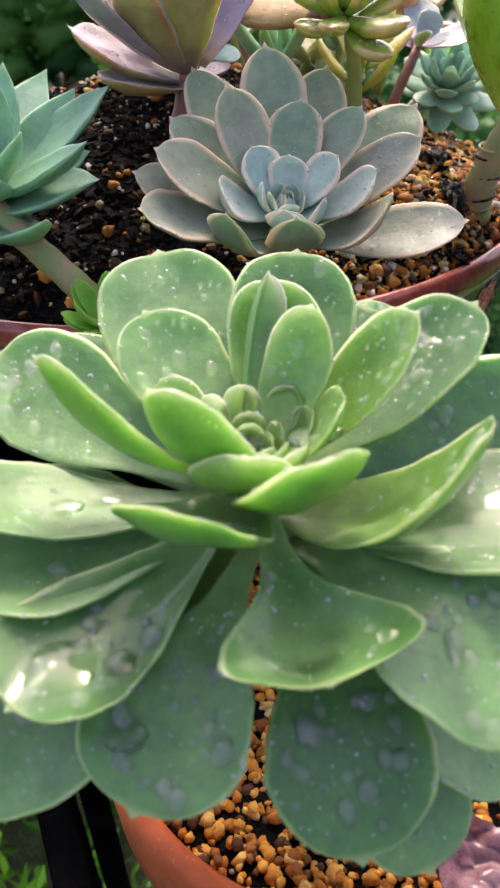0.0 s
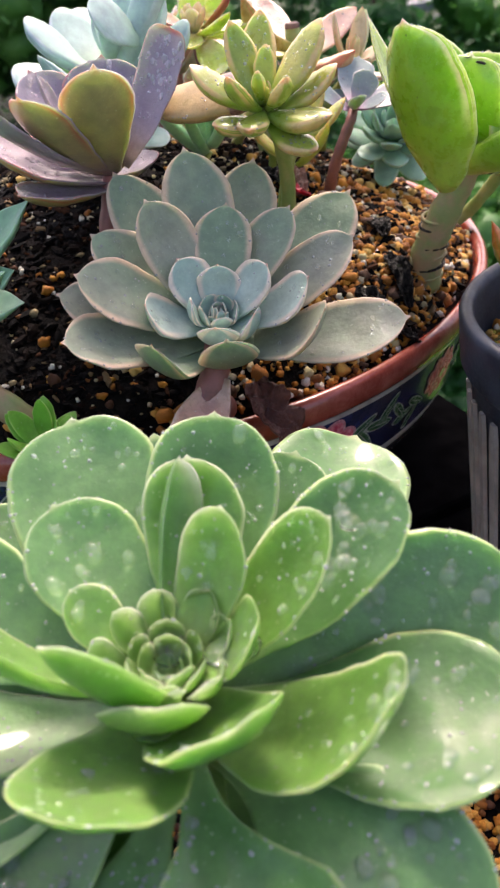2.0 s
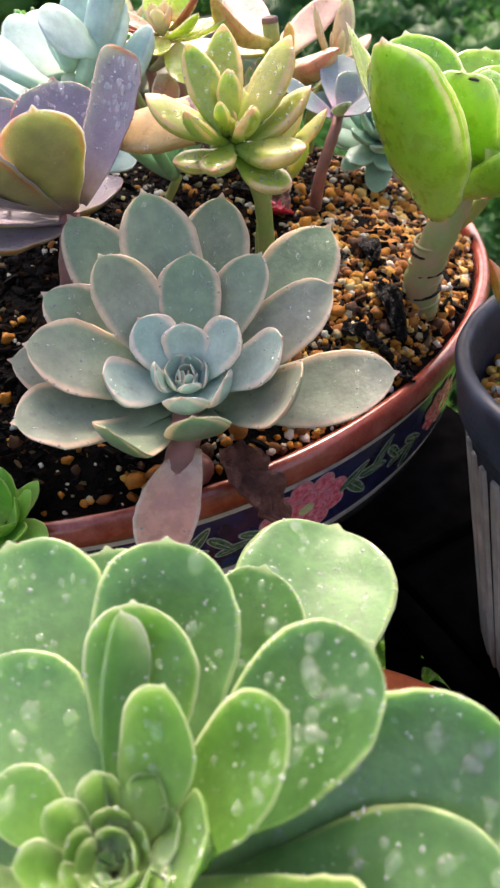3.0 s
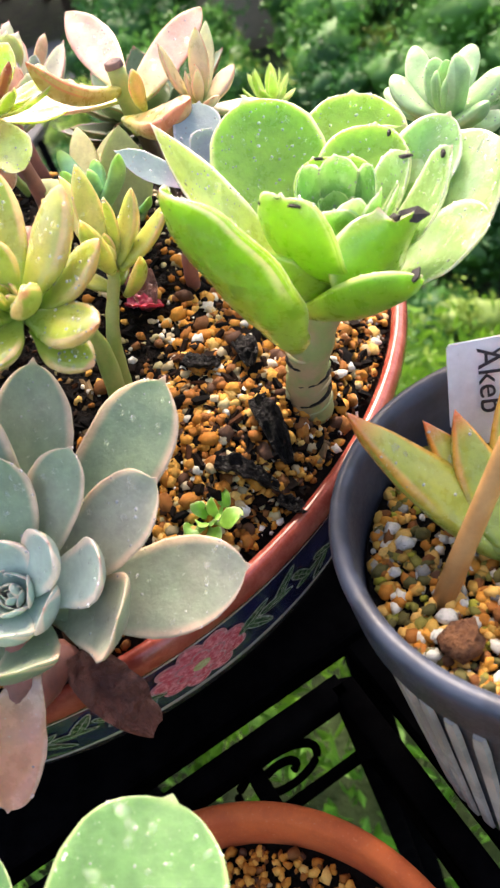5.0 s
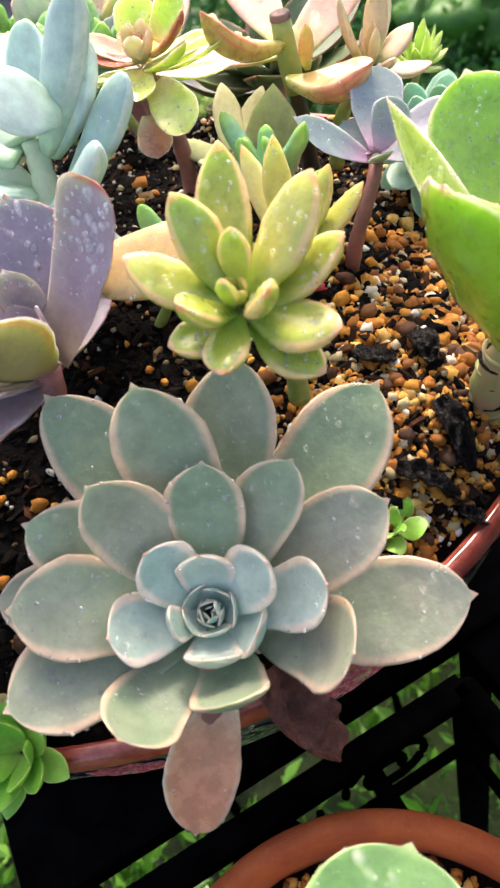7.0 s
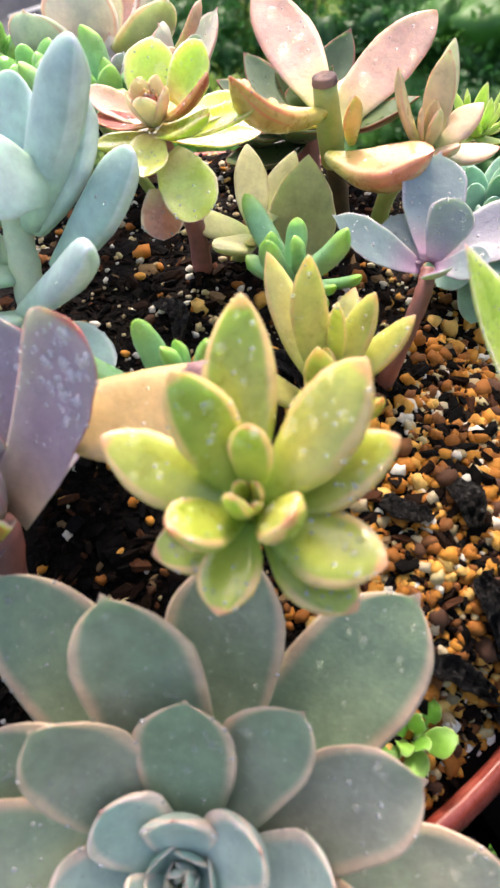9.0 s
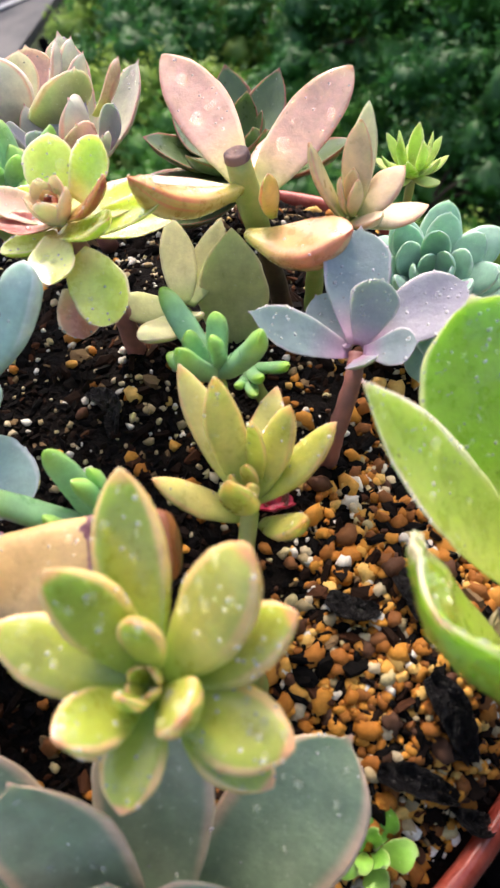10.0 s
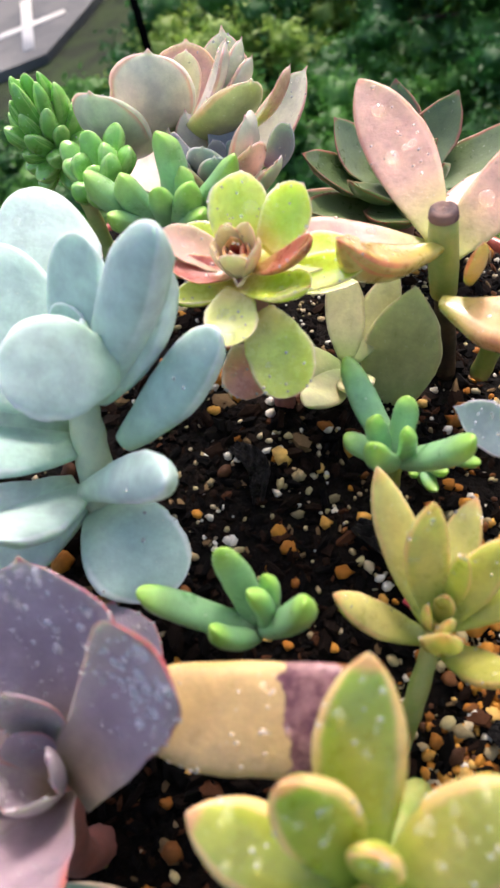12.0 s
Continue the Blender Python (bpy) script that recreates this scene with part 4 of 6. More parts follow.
b.leaf(8, 217, 143, 12, mat=GREYIN, drop=1.5, out=0.5, bulge=0.04, thick=0.27, lip=0.10)
b.leaf(-3, 218, 145, 13.5, mat=GREYIN, drop=1.5, out=0.5, bulge=0.04, thick=0.27, lip=0.10)
b.leaf(0, 206, 138, 7.4, mat=GREYIN, drop=0, bulge=0.16, thick=0.27, lip=0.10)
b.leaf(-6, 179, 99, 15.3, mat=PINKDRY, base=(6, 200, 118), up=(0, -0.8, 0.5), bulge=0.02, thick=0.12, shape=OVAL)
b.whorl(5, 4.5, 7, 6.5, mat=GREYIN, start=0.5, bulge=0.18)
b.whorl(4, 1.3, 6.5, 3.0, mat=GREYIN, start=0.3, bulge=0.12)
b.whorl(3, 0.5, 6.0, 2.0, mat=GREYIN, start=0.7, bulge=0.1)
b.whorl(4, 2.2, 4.5, 4.0, mat=GREYIN, start=1.1, bulge=0.15)
big_drops(b, range(min(20, len(b.blades))), 6, 0.3, 0.85)
b.water(260, 0.25, 0.9)

# yellow-green sedum
y = Plant("yellow_sedum", "yellow-green sedum rosette with orange-tinged leaf edges", "succulent", (25, 247, 176), (0.0, -0.25, 0.97), YELLOW,
          stem=[(30, 262, 132), (31, 264, 150), (28, 256, 168)], stem_mat=STEMGREEN, stem_r=2.3, shape=(0.56, 1.3, 0.78), foot=0.30, thick=0.46, cup=0.05, bulge=0.06, mucro=0.0)
y.leaf(27, 268, 195.5, 10.4)
y.leaf(42.5, 255, 193, 11.5)
y.leaf(18, 255, 195, 9.5)
y.leaf(6, 254, 185.5, 10.0)
y.leaf(42.5, 238, 172, 11.5, drop=4)
y.leaf(20, 233, 171.5, 8.9, drop=3)
y.leaf(16, 239, 184, 8.9)
y.leaf(31, 240, 182, 8.5)
y.leaf(27, 250, 189, 6.4, drop=0)
y.leaf(10.5, 243, 172, 9.5, drop=5)
y.leaf(46, 251, 182, 9.5, drop=5)
y.leaf(38, 236, 164, 9.5, drop=7)
y.leaf(24, 243, 184, 4.5, drop=0)
y.whorl(4, 2.0, 4.5, 3.2, start=0.6)
y.leaf(-7, 269.5, 173, 15.5, mat=TAN, base=(28, 268, 176), up=(0, -0.55, 0.83), bulge=0.0, shape=(0.5, 0.5, 0.3), foot=0.6, thick=0.45)
big_drops(y, range(min(12, len(y.blades))), 3, 0.35, 0.9)
y.water(160, 0.25, 0.9)

# lime rosette on a ringed stem
d = Plant("lime_echeveria", "bright lime rosette succulent with broad leaves on a thick ringed stem", "succulent", (93, 268, 158), (0.08, -0.2, 0.97), LIME,
          stem=[(76, 270, 106), (76.5, 267, 120), (83, 264, 138)], stem_mat=STEM, stem_r=5.2, shape=(0.62, 1.1, 0.5), foot=0.42, thick=0.10, cup=0.14, bulge=0.08, mucro=0.03)
d.leaf(62.0, 243.0, 192.0, 33, mat=LIMEPALE, base=(76, 249, 145), up=(0.86, 0.5, 0.2), bulge=0.04, shape=(0.54, 0.8, 0.60), foot=0.22, cup=0.22, rough_edge=0.10, sway=0.16)
d.leaf(59.0, 280.0, 189.6, 15, base=(82, 266, 144), shape=POINTED, foot=0.5, mat=LIMEPALE)
d.leaf(78.9, 301.5, 181, 30, base=(86, 276, 147), shape=(0.60, 0.9, 0.5), foot=0.5)
d.leaf(106, 312, 171, 29, base=(94, 280, 146), shape=(0.62, 0.9, 0.5))
d.leaf(108, 293, 169.5, 23, base=(95, 274, 150), shape=(0.6, 0.8, 0.48))
d.leaf(116, 300, 164, 26, base=(97, 275, 148))
d.leaf(82.4, 250.5, 181, 21, base=(89, 261, 150), bulge=0.16, shape=(0.66, 0.7, 0.36), foot=0.6)
d.leaf(101.4, 251.5, 169.5, 26, base=(95, 262, 147), bulge=0.18, wave=0.10, shape=(0.66, 0.7, 0.42), foot=0.55)
d.leaf(105, 239.5, 161.5, 15, base=(82, 254, 149), up=(0.0, 0.9, 0.35), bulge=0.06, thick=0.22, shape=OVAL, sway=0.0)
d.leaf(72.5, 251.5, 169.5, 13, base=(92, 256, 149), up=(0.1, 0.8, 0.6), bulge=0.08, thick=0.2, shape=OVAL)
d.leaf(132, 274, 168, 31, base=(99, 268, 144), wave=0.06, mat=LIMEWET, rough_edge=0.12)
d.leaf(124, 286, 170, 19, base=(98, 271, 148), mat=LIMEWET)
d.leaf(118, 262, 174.5, 15, base=(98, 266, 150), bulge=0.12, mat=LIMEWET)
d.leaf(124, 256, 160, 21, base=(96, 264, 144), mat=LIMEWET)
d.leaf(91, 279, 172.5, 15, base=(92, 271, 154), shape=(0.6, 0.7, 0.46))
d.leaf(110, 268, 173, 13, base=(96, 268, 153), mat=LIMEWET)
d.leaf(100, 280, 170, 12, base=(94, 271, 155))
d.leaf(96, 257, 172, 9, base=(93, 264, 155), mat=LIMEWET)
d.leaf(106, 259, 171, 10, base=(95, 265, 154), mat=LIMEWET)
SCAR = mottled("black_leaf_scar", (20, 16, 14), (44, 34, 28), 300, 0.7)
for k, (index, s, u, w) in enumerate(((6, 0.93, -0.5, 1.1), (6, 0.95, 0.2, 0.9), (6, 0.86, 0.8, 0.8), (7, 0.90, -0.7, 2.0), (7, 0.95, -0.3, 1.2), (8, 0.96, 0.5, 1.2), (8, 0.22, -0.9, 1.4), (9, 0.88, 0.6, 1.4), (12, 0.9, -0.6, 1.0), (14, 0.95, 0.4, 0.8), (15, 0.94, 0.0, 1.1), (4, 0.92, 0.7, 0.8))):
    at, _ = d.blades[index][0](s, u)
    mesh_part("scar", FLAKES[k] @ np.array(Euler((k * 1.3, 0.4, k * 2.1)).to_matrix()).T * np.array((w, w, w * 0.7)) * 1.5 * MM + np.array(at), FLAKE_F, SCAR, d.thing, "black dried scar on a leaf edge", smooth=False)
d.whorl(6, 9, 15, 11, start=0.3, bulge=0.14, mat=LIMECORE)
d.whorl(5, 4.5, 9, 7, start=0.9, bulge=0.14, mat=LIMECORE)
d.whorl(4, 2.4, 6, 4, start=0.2, bulge=0.14, mat=LIMECORE)
big_drops(d, range(len(d.blades) - 25, len(d.blades) - 16), 14, 0.3, 0.9)
d.water(1000, 0.25, 0.8, 10)
for k in range(7):
    t = k / 6
    c = V(76, 269.5, 111).lerp(V(79, 265.6, 131), t)
    pts = [c + Vector((math.cos(a), math.sin(a) * 1.0, 0.12 * math.sin(a + k))) * 0.0054 * (1.10 - 0.16 * t) for a in np.linspace(0, 2 * math.pi, 25)]
    vv, ff, _ = tube(pts, [0.00055] * 25, 6, cap=False)
    mesh_part("stem_ring", vv, ff, DRY if k % 2 else STEM, d.thing, "dark papery leaf scar ring")

# mauve rosette with red edges
e = Plant("mauve_echeveria", "mauve-grey rosette succulent with red leaf margins on a red stem", "succulent", (-22, 262, 160), (0.02, -0.1, 1), MAUVE,
          stem=[(-26, 262, 122), (-26, 256, 138)], stem_mat=STEMRED, stem_r=3.4, shape=ROSETTE, foot=0.3, thick=0.12, cup=0.14, bulge=0.08, mucro=0.04)
e.leaf(2, 270, 193, 15.5, base=(-19, 262, 160), up=(-0.05, -0.5, 0.86), shape=(0.86, 0.8, 0.26), sway=0.0, foot=0.55, mucro=0.0)
e.leaf(-17, 236, 191, 20, mat=OLIVE)
e.leaf(-38, 236, 186, 22, mat=OLIVE)
e.leaf(-53, 236, 189, 18)
e.leaf(-37, 258, 188, 12)
e.leaf(-22, 286, 187, 26, drop=2)
e.leaf(-44, 280, 186, 24)
e.leaf(-23, 269, 180, 10)
e.leaf(-58, 262, 172, 24, drop=5, mat=OLIVE)
e.leaf(-20, 294, 156, 24, drop=5)
e.leaf(-46, 240, 160, 20, drop=6, mat=OLIVE)
e.whorl(4, 5, 14, 7, start=0.4)
big_drops(e, range(min(12, len(e.blades))), 14, 0.3, 0.9)
# whitened drops, so painted glints show against the mauve
big_drops(e, (0, 0, 0, 5), 13, 0.45, 1.15, BEADS)
e.water(1000, 0.25, 1.0)

# pale blue upright plant
f_ = Plant("pale_pachyphytum", "powdery pale-blue succulent with thick finger leaves on an upright stem", "succulent", (-25, 327, 181), (0.1, -0.1, 1), PALE,
           stem=[(-27, 314, 134), (-26, 313, 152), (-25, 320, 168)], stem_mat=mottled("pale_stem_skin", (190, 206, 170), (170, 190, 160), 120, 0.5, glow=0.2), stem_r=3.6, shape=OVAL, foot=0.42, thick=0.34, cup=0.02, bulge=0.06, mucro=0.0)
f_.leaf(0, 324, 211.5, 11.5, base=(-22, 325, 176), up=(-0.3, -0.6, 0.6), thick=0.8, bulge=0.03)
f_.leaf(-4, 334, 198, 10, base=(-22, 326, 174), up=(-0.3, -0.6, 0.6), thick=0.8, bulge=0.03)
f_.leaf(4, 325, 189.5, 10.5, base=(-18, 320, 168), up=(-0.3, -0.6, 0.6), thick=0.75, bulge=0.03)
f_.leaf(-2, 298, 186.5, 9, base=(-26, 312, 164), up=(-0.2, -0.4, 0.8), thick=0.7)
f_.leaf(-17, 336, 203, 13.4, base=(-26, 328, 180))
f_.leaf(-27, 311, 198, 17, base=(-14, 322, 186), up=(0.35, -0.62, 0.7), bulge=0.0, thick=0.26)
f_.leaf(-38, 366, 194, 22, base=(-28, 330, 176))
f_.leaf(-42, 346, 196, 18.3, base=(-30, 328, 178))
f_.leaf(-52, 330, 196, 19, base=(-30, 325, 176))
f_.leaf(-46, 308, 186, 14, base=(-28, 320, 168))
f_.leaf(-32, 294, 178, 13, base=(-28, 314, 162))
f_.leaf(-9, 295, 156, 19.5, base=(-25, 312, 158), thick=0.2, bulge=-0.08)
f_.leaf(-62, 346, 180, 24.4, base=(-32, 324, 166))
f_.leaf(-52, 300, 164, 22.0, base=(-30, 316, 158))
f_.whorl(4, 5, 13, 7)
f_.water(22, 0.3, 0.9)

# mint rosette at the edge
m_ = Plant("mint_echeveria", "mint-green rosette succulent leaning on a pale bare stem", "succulent", (-82, 228, 134), (0.25, -0.35, 0.9), MINT,
           stem=[(-46, 210, 99), (-56, 208, 112), (-74, 218, 126)], stem_mat=STEM, stem_r=4.0, shape=POINTED, foot=0.5, thick=0.2, cup=0.14, bulge=0.06, mucro=0.03)
m_.leaf(-46, 212, 149, 17)
m_.leaf(-56, 251, 156, 17)
m_.leaf(-44, 243, 158, 19, drop=4, up=(-0.75, -0.5, 0.4))
m_.leaf(-70, 276, 158, 18, drop=4)
m_.leaf(-56, 195, 134, 16, drop=6, bulge=0.16)
m_.leaf(-72, 226, 164, 12)
m_.leaf(-76, 250, 164, 14)
m_.leaf(-74, 196, 146, 17)
m_.leaf(-62, 208, 153, 11)
m_.leaf(-46, 220, 137, 20, drop=7, bulge=0.0)
m_.leaf(-50, 232, 142, 18, drop=6)
m_.leaf(-108, 244, 156, 18)
m_.leaf(-112, 216, 140, 18, drop=5)
m_.leaf(-84, 186, 128, 18, drop=5)
m_.whorl(5, 8, 16, 10)
m_.water(16, 0.3, 0.8)

# small yellow sedum behind it
k = Plant("small_yellow_sedum", "small yellow-green sedum sprig with upright pointed leaves", "succulent", (36, 288, 157), (0.05, -0.1, 1), SANDY,
          stem=[(28, 277, 126), (31, 279, 142)], stem_mat=STEMGREEN, stem_r=1.9, shape=POINTED, foot=0.45, thick=0.5, cup=0.02, bulge=0.06, mucro=0.0)
k.leaf(36, 296, 180, 7.2)
k.leaf(28, 307, 174, 7.2, drop=3)
k.leaf(47, 294.5, 171, 7.2)
k.leaf(54, 294, 165, 6.8, drop=3)
k.leaf(36, 279, 174, 6.4)
k.leaf(46, 277, 162, 6.4, drop=10)
k.leaf(44, 308, 162, 7.6, drop=3)
k.leaf(20, 290, 164, 6.4, drop=9)
k.leaf(40, 292, 172, 4.0)
k.leaf(34, 300, 152, 6.4, drop=8)
k.whorl(3, 2, 7, 4)
k.water(60, 0.25, 0.7)


# jelly-bean sedum sprigs
def beans(heart, foot, tips, label, mat=BEAN, width=5.4):
    s = Plant("bean_sedum", label, "succulent", heart, (0, -0.1, 1), mat, stem=[foot], stem_mat=STEMGREEN, stem_r=1.5, group="bean sedum sprigs",
              shape=PLUMP, foot=0.6, thick=0.85, cup=0.0, bulge=0.05, mucro=0.0)
    for x, yy, z, w in tips:
        s.leaf(x, yy, z, w * width, drop=rng.uniform(0, 3), out=0.8)
    return s


beans((31, 320, 159), (29, 326, 132), [(23, 335, 170, 1), (34, 326, 168, 0.9), (43.5, 312, 173, 1), (28, 312, 173, 0.95), (28, 322, 168, 0.8), (33, 318, 169, 0.7), (22, 322, 163, 0.8)], "cluster of green jelly-bean sedum leaves with lime tips")
beans((7, 288, 157), (-12, 300, 124), [(3, 294, 172.5, 1), (17, 284, 174, 1), (8, 287, 171, 0.8), (-9, 287, 173, 1.0), (2, 283, 168, 0.8), (10, 291, 169, 0.7)], "small sprig of green jelly-bean sedum on a thin stalk")
beans((-15.7, 379.0, 174.0), (-6, 384, 138), [(-12.7, 380.0, 193.9, 1.15), (-21.2, 374.0, 189.2, 1.15), (-6.8, 370.0, 187.5, 1.15), (-9.6, 378.0, 186.7, 0.90), (-13.5, 370.0, 187.5, 0.90), (3.5, 372.0, 191.2, 1.00), (-4.9, 366.0, 182.6, 1.10), (-29.7, 376.0, 189.6, 1.10), (-24.8, 368.0, 183.9, 0.90), (-6.9, 382.0, 177.2, 0.90)], "dense tuft of bright green jelly-bean sedum leaves", width=6.4)
beans((36, 330, 148), (37, 331, 134), [(40, 318, 155, 0.6), (46, 319, 156, 0.6), (38, 316, 152, 0.6), (34, 320, 152, 0.5)], "tiny low sprig of green sedum beads", width=5)

# bead sedum at the back
s_ = Plant("bead_sedum", "glossy green sedum with rows of plump bead leaves", "succulent", (-57, 428, 168), (0, -0.1, 1), BEAD, stem=[(-50, 418, 120), (-53, 424, 146)], stem_mat=STEMGREEN, stem_r=2.2,
           shape=PLUMP, foot=0.55, thick=0.8, cup=0, bulge=0.03, mucro=0.0)
s_.whorl(5, 4, 20, 5.0)
s_.whorl(6, 7, 16, 5.4, start=0.2)
s_.whorl(7, 10, 10, 5.8, start=0.6)
s_.whorl(7, 11.5, 4, 6.0, start=0.1)
s_.whorl(7, 11.5, -2, 6.0, start=0.5)
s_.whorl(6, 11, -8, 6.0, start=0.9)
s2 = Plant("bead_sedum", "low green sedum sprig with plump bead leaves", "succulent", (-36.3, 396.0, 173.8), (0.1, -0.1, 1), BEAD, stem=[(-28, 404, 134)], stem_mat=STEMGREEN, stem_r=2.0,
           shape=PLUMP, foot=0.55, thick=0.8, cup=0, bulge=0.03, mucro=0.0)
s2.leaf(-36.4, 402.0, 184.7, 6.2)
s2.leaf(-29.0, 404.0, 184.3, 6.2)
s2.leaf(-31.1, 396.0, 184.1, 6.2)
s2.leaf(-25.9, 398.0, 181.2, 6.2)
s2.leaf(-44.0, 404.0, 181.8, 6.2)
s2.leaf(-39.2, 398.0, 181.3, 6.2)
s2.leaf(-34.3, 392.0, 181.3, 6.2)
s2.leaf(-29.3, 392.0, 183.4, 6.2)
s2.leaf(-37.6, 388.0, 179.3, 6.2)
s2.leaf(-32.3, 386.0, 178.2, 6.2)
s2.leaf(-43.5, 400.0, 179.3, 6.2)
s2.leaf(-40.3, 400.0, 173.9, 6.2)
s_.water(60, 0.3, 0.7)

# single upright leaf
l_ = Plant("upright_leaf", "broad grey-green succulent leaf standing upright in the soil", "leaf", (30, 353, 132), (0, -0.9, 0.4), STAND, stem=[(30, 354, 126)], stem_mat=STEMGREEN, stem_r=2.0,
           shape=(0.45, 0.8, 0.95), foot=0.3, thick=0.22, cup=0.03, bulge=0.02, mucro=0.0)
l_.leaf(37.5, 360, 163, 18, out=0, drop=0)

# pink-leaved sedum with a cut stem
# shade below the leaves is put into the lower stem's dark colour
p_ = Plant("pink_sedum", "cut-back sedum with large pink and orange boat-shaped leaves", "succulent", (43, 361, 179), (0.0, -0.2, 1), PINK, stem=[(44, 366, 128), (44, 365, 150), (43, 362, 172)], stem_mat=STEMSHADE, stem_r=2.5,
           shape=(0.58, 1.1, 0.75), foot=0.36, thick=0.26, cup=0.10, bulge=0.06, mucro=0.0)
p_.leaf(28.5, 398, 189, 13.8, drop=8, up=(0.1, -0.8, 0.5))
p_.leaf(72, 385, 181, 13.3, drop=13, up=(-0.2, -0.7, 0.6))
p_.leaf(24, 339, 193.5, 8.6, mat=ORANGE, base=(43, 360, 173), bulge=0.12, thick=0.75, foot=0.25)
p_.leaf(64, 337, 172, 13.5, mat=ORANGE, base=(42, 350, 167), bulge=0.12, thick=0.6, foot=0.25)
p_.leaf(8, 364, 178, 12.0, drop=10)
p_.leaf(56, 390, 168, 12.0, drop=14)
p_.leaf(49, 351, 180, 5.5, mat=ORANGE, base=(48, 356, 166))
vv, ff = lathe([(0.0001, 0.0008), (0.0013, 0.0003), (0.0020, 0.0008), (0.0028, 0.0004), (0.0030, -0.0012)], V(43, 361, 180.2), 20)
vc, fc, _ = tube([V(43.4, 363, 158), V(43.2, 362, 166), V(43, 361.2, 174), V(43, 361, 179.8)], [0.0029, 0.0032, 0.0030, 0.0028], 14)
mesh_part("upper_stem", vc, fc, STEMGREEN, p_.thing, "fresh green upper stem below the cut")
mesh_part("cut_end", vv, ff, CUTWOOD, p_.thing, "dark dried cut end of the stem")
p_.water(70, 0.3, 1.4, 4)
ps = Plant("pink_sedum_shoot", "side shoot of pale orange pointed sedum leaves", "succulent", (65, 352, 166), (0.1, -0.1, 1), PEACH, stem=[(52, 362, 132), (56, 358, 150)], stem_mat=STEMGREEN, stem_r=2.2,
           shape=POINTED, foot=0.4, thick=0.36, cup=0.02, bulge=0.05, mucro=0.0)
ps.leaf(58.5, 352, 184, 7)
ps.leaf(70, 356, 184, 7)
ps.leaf(78, 356, 171, 9)
ps.leaf(83, 358, 158.5, 8, drop=4)
ps.leaf(73, 366, 182, 6.5, mat=STAND)
ps.leaf(70, 344, 168, 7)
ps.whorl(3, 2, 9, 4)

# sunny flat rosette with a red heart
n_ = Plant("sunny_aeonium", "lime rosette succulent with red-stained heart and shiny leaves", "succulent", (5.5, 346.0, 184.0), (0.0, -0.15, 1), SUNNY, stem=[(6, 350, 132), (8, 348, 158)], stem_mat=STEMRED, stem_r=2.4,
           shape=(0.6, 0.9, 0.6), foot=0.4, thick=0.16, cup=0.16, bulge=0.08, mucro=0.02)
n_.leaf(7.1, 358.0, 196.6, 11.5, base=(4.7, 350.0, 183.7), up=(0, -0.8, 0.6))
n_.leaf(18.5, 352.0, 196.3, 10.0, base=(10.1, 348.0, 186.2), up=(-0.3, -0.6, 0.7))
n_.leaf(20.0, 338.0, 195.4, 6.5, base=(8.3, 345.0, 184.4), mat=REDSTAIN, thick=0.3)
n_.leaf(-8.8, 350.0, 191.6, 8.0, base=(4.4, 347.0, 182.9), mat=PINK)
n_.leaf(-7.0, 344.0, 187.7, 7.0, base=(4.7, 346.0, 183.7), mat=REDSTAIN)
n_.leaf(-7.4, 340.0, 183.6, 6.5, base=(4.1, 345.0, 181.2), thick=0.4)
n_.leaf(19.2, 333.0, 189.7, 8.0, base=(5.1, 344.0, 181.9), thick=0.3)
n_.leaf(28.6, 341.0, 186.0, 9.0, base=(5.9, 346.0, 181.0), thick=0.2)
n_.leaf(25.7, 350.0, 184.2, 9.5, base=(6.7, 347.0, 182.9), thick=0.2)
n_.leaf(27.6, 352.0, 174.5, 8.0, base=(5.7, 348.0, 179.3))
n_.leaf(3.4, 330.0, 180.2, 10.0, base=(4.8, 342.0, 182.8), up=(0, -0.7, 0.6))
n_.leaf(14.5, 325.0, 171.3, 12.0, base=(8.0, 338.0, 180.0), up=(0.1, -0.8, 0.55), shape=(0.64, 0.8, 0.45), foot=0.5)
n_.leaf(3.2, 332.0, 163.2, 10.0, base=(4.0, 338.0, 172.6), mat=PINKDRY, up=(0, -0.8, 0.5))
n_.leaf(-8, 358, 186, 10, drop=3)
n_.leaf(4, 368, 184, 10, drop=3)
n_.whorl(5, 4.2, 8, 6.0, start=0.3, mat=PEACH)
n_.whorl(4, 2.2, 6.5, 4, start=0.3, mat=ORANGE)
n_.whorl(3, 1.2, 6.0, 2.6, start=0.9, mat=REDSTAIN)
n_.water(160, 0.25, 0.9, 4)

# green sprigs trailing below it
t_ = Plant("trailing_sedum", "trailing grey-green sedum leaves lying over the soil", "succulent", (22, 352, 150), (0.1, -0.3, 0.9), STAND, stem=[(12, 356, 134)], stem_mat=STEMGREEN, stem_r=2.0,
           shape=POINTED, foot=0.4, thick=0.3, cup=0.03, bulge=0.05, mucro=0.0)
t_.leaf(14, 334, 158, 9)
t_.leaf(26, 338, 158, 8)
t_.leaf(22, 372, 162, 9)
t_.leaf(34, 372, 158, 9)
t_.leaf(6, 348, 158, 9)

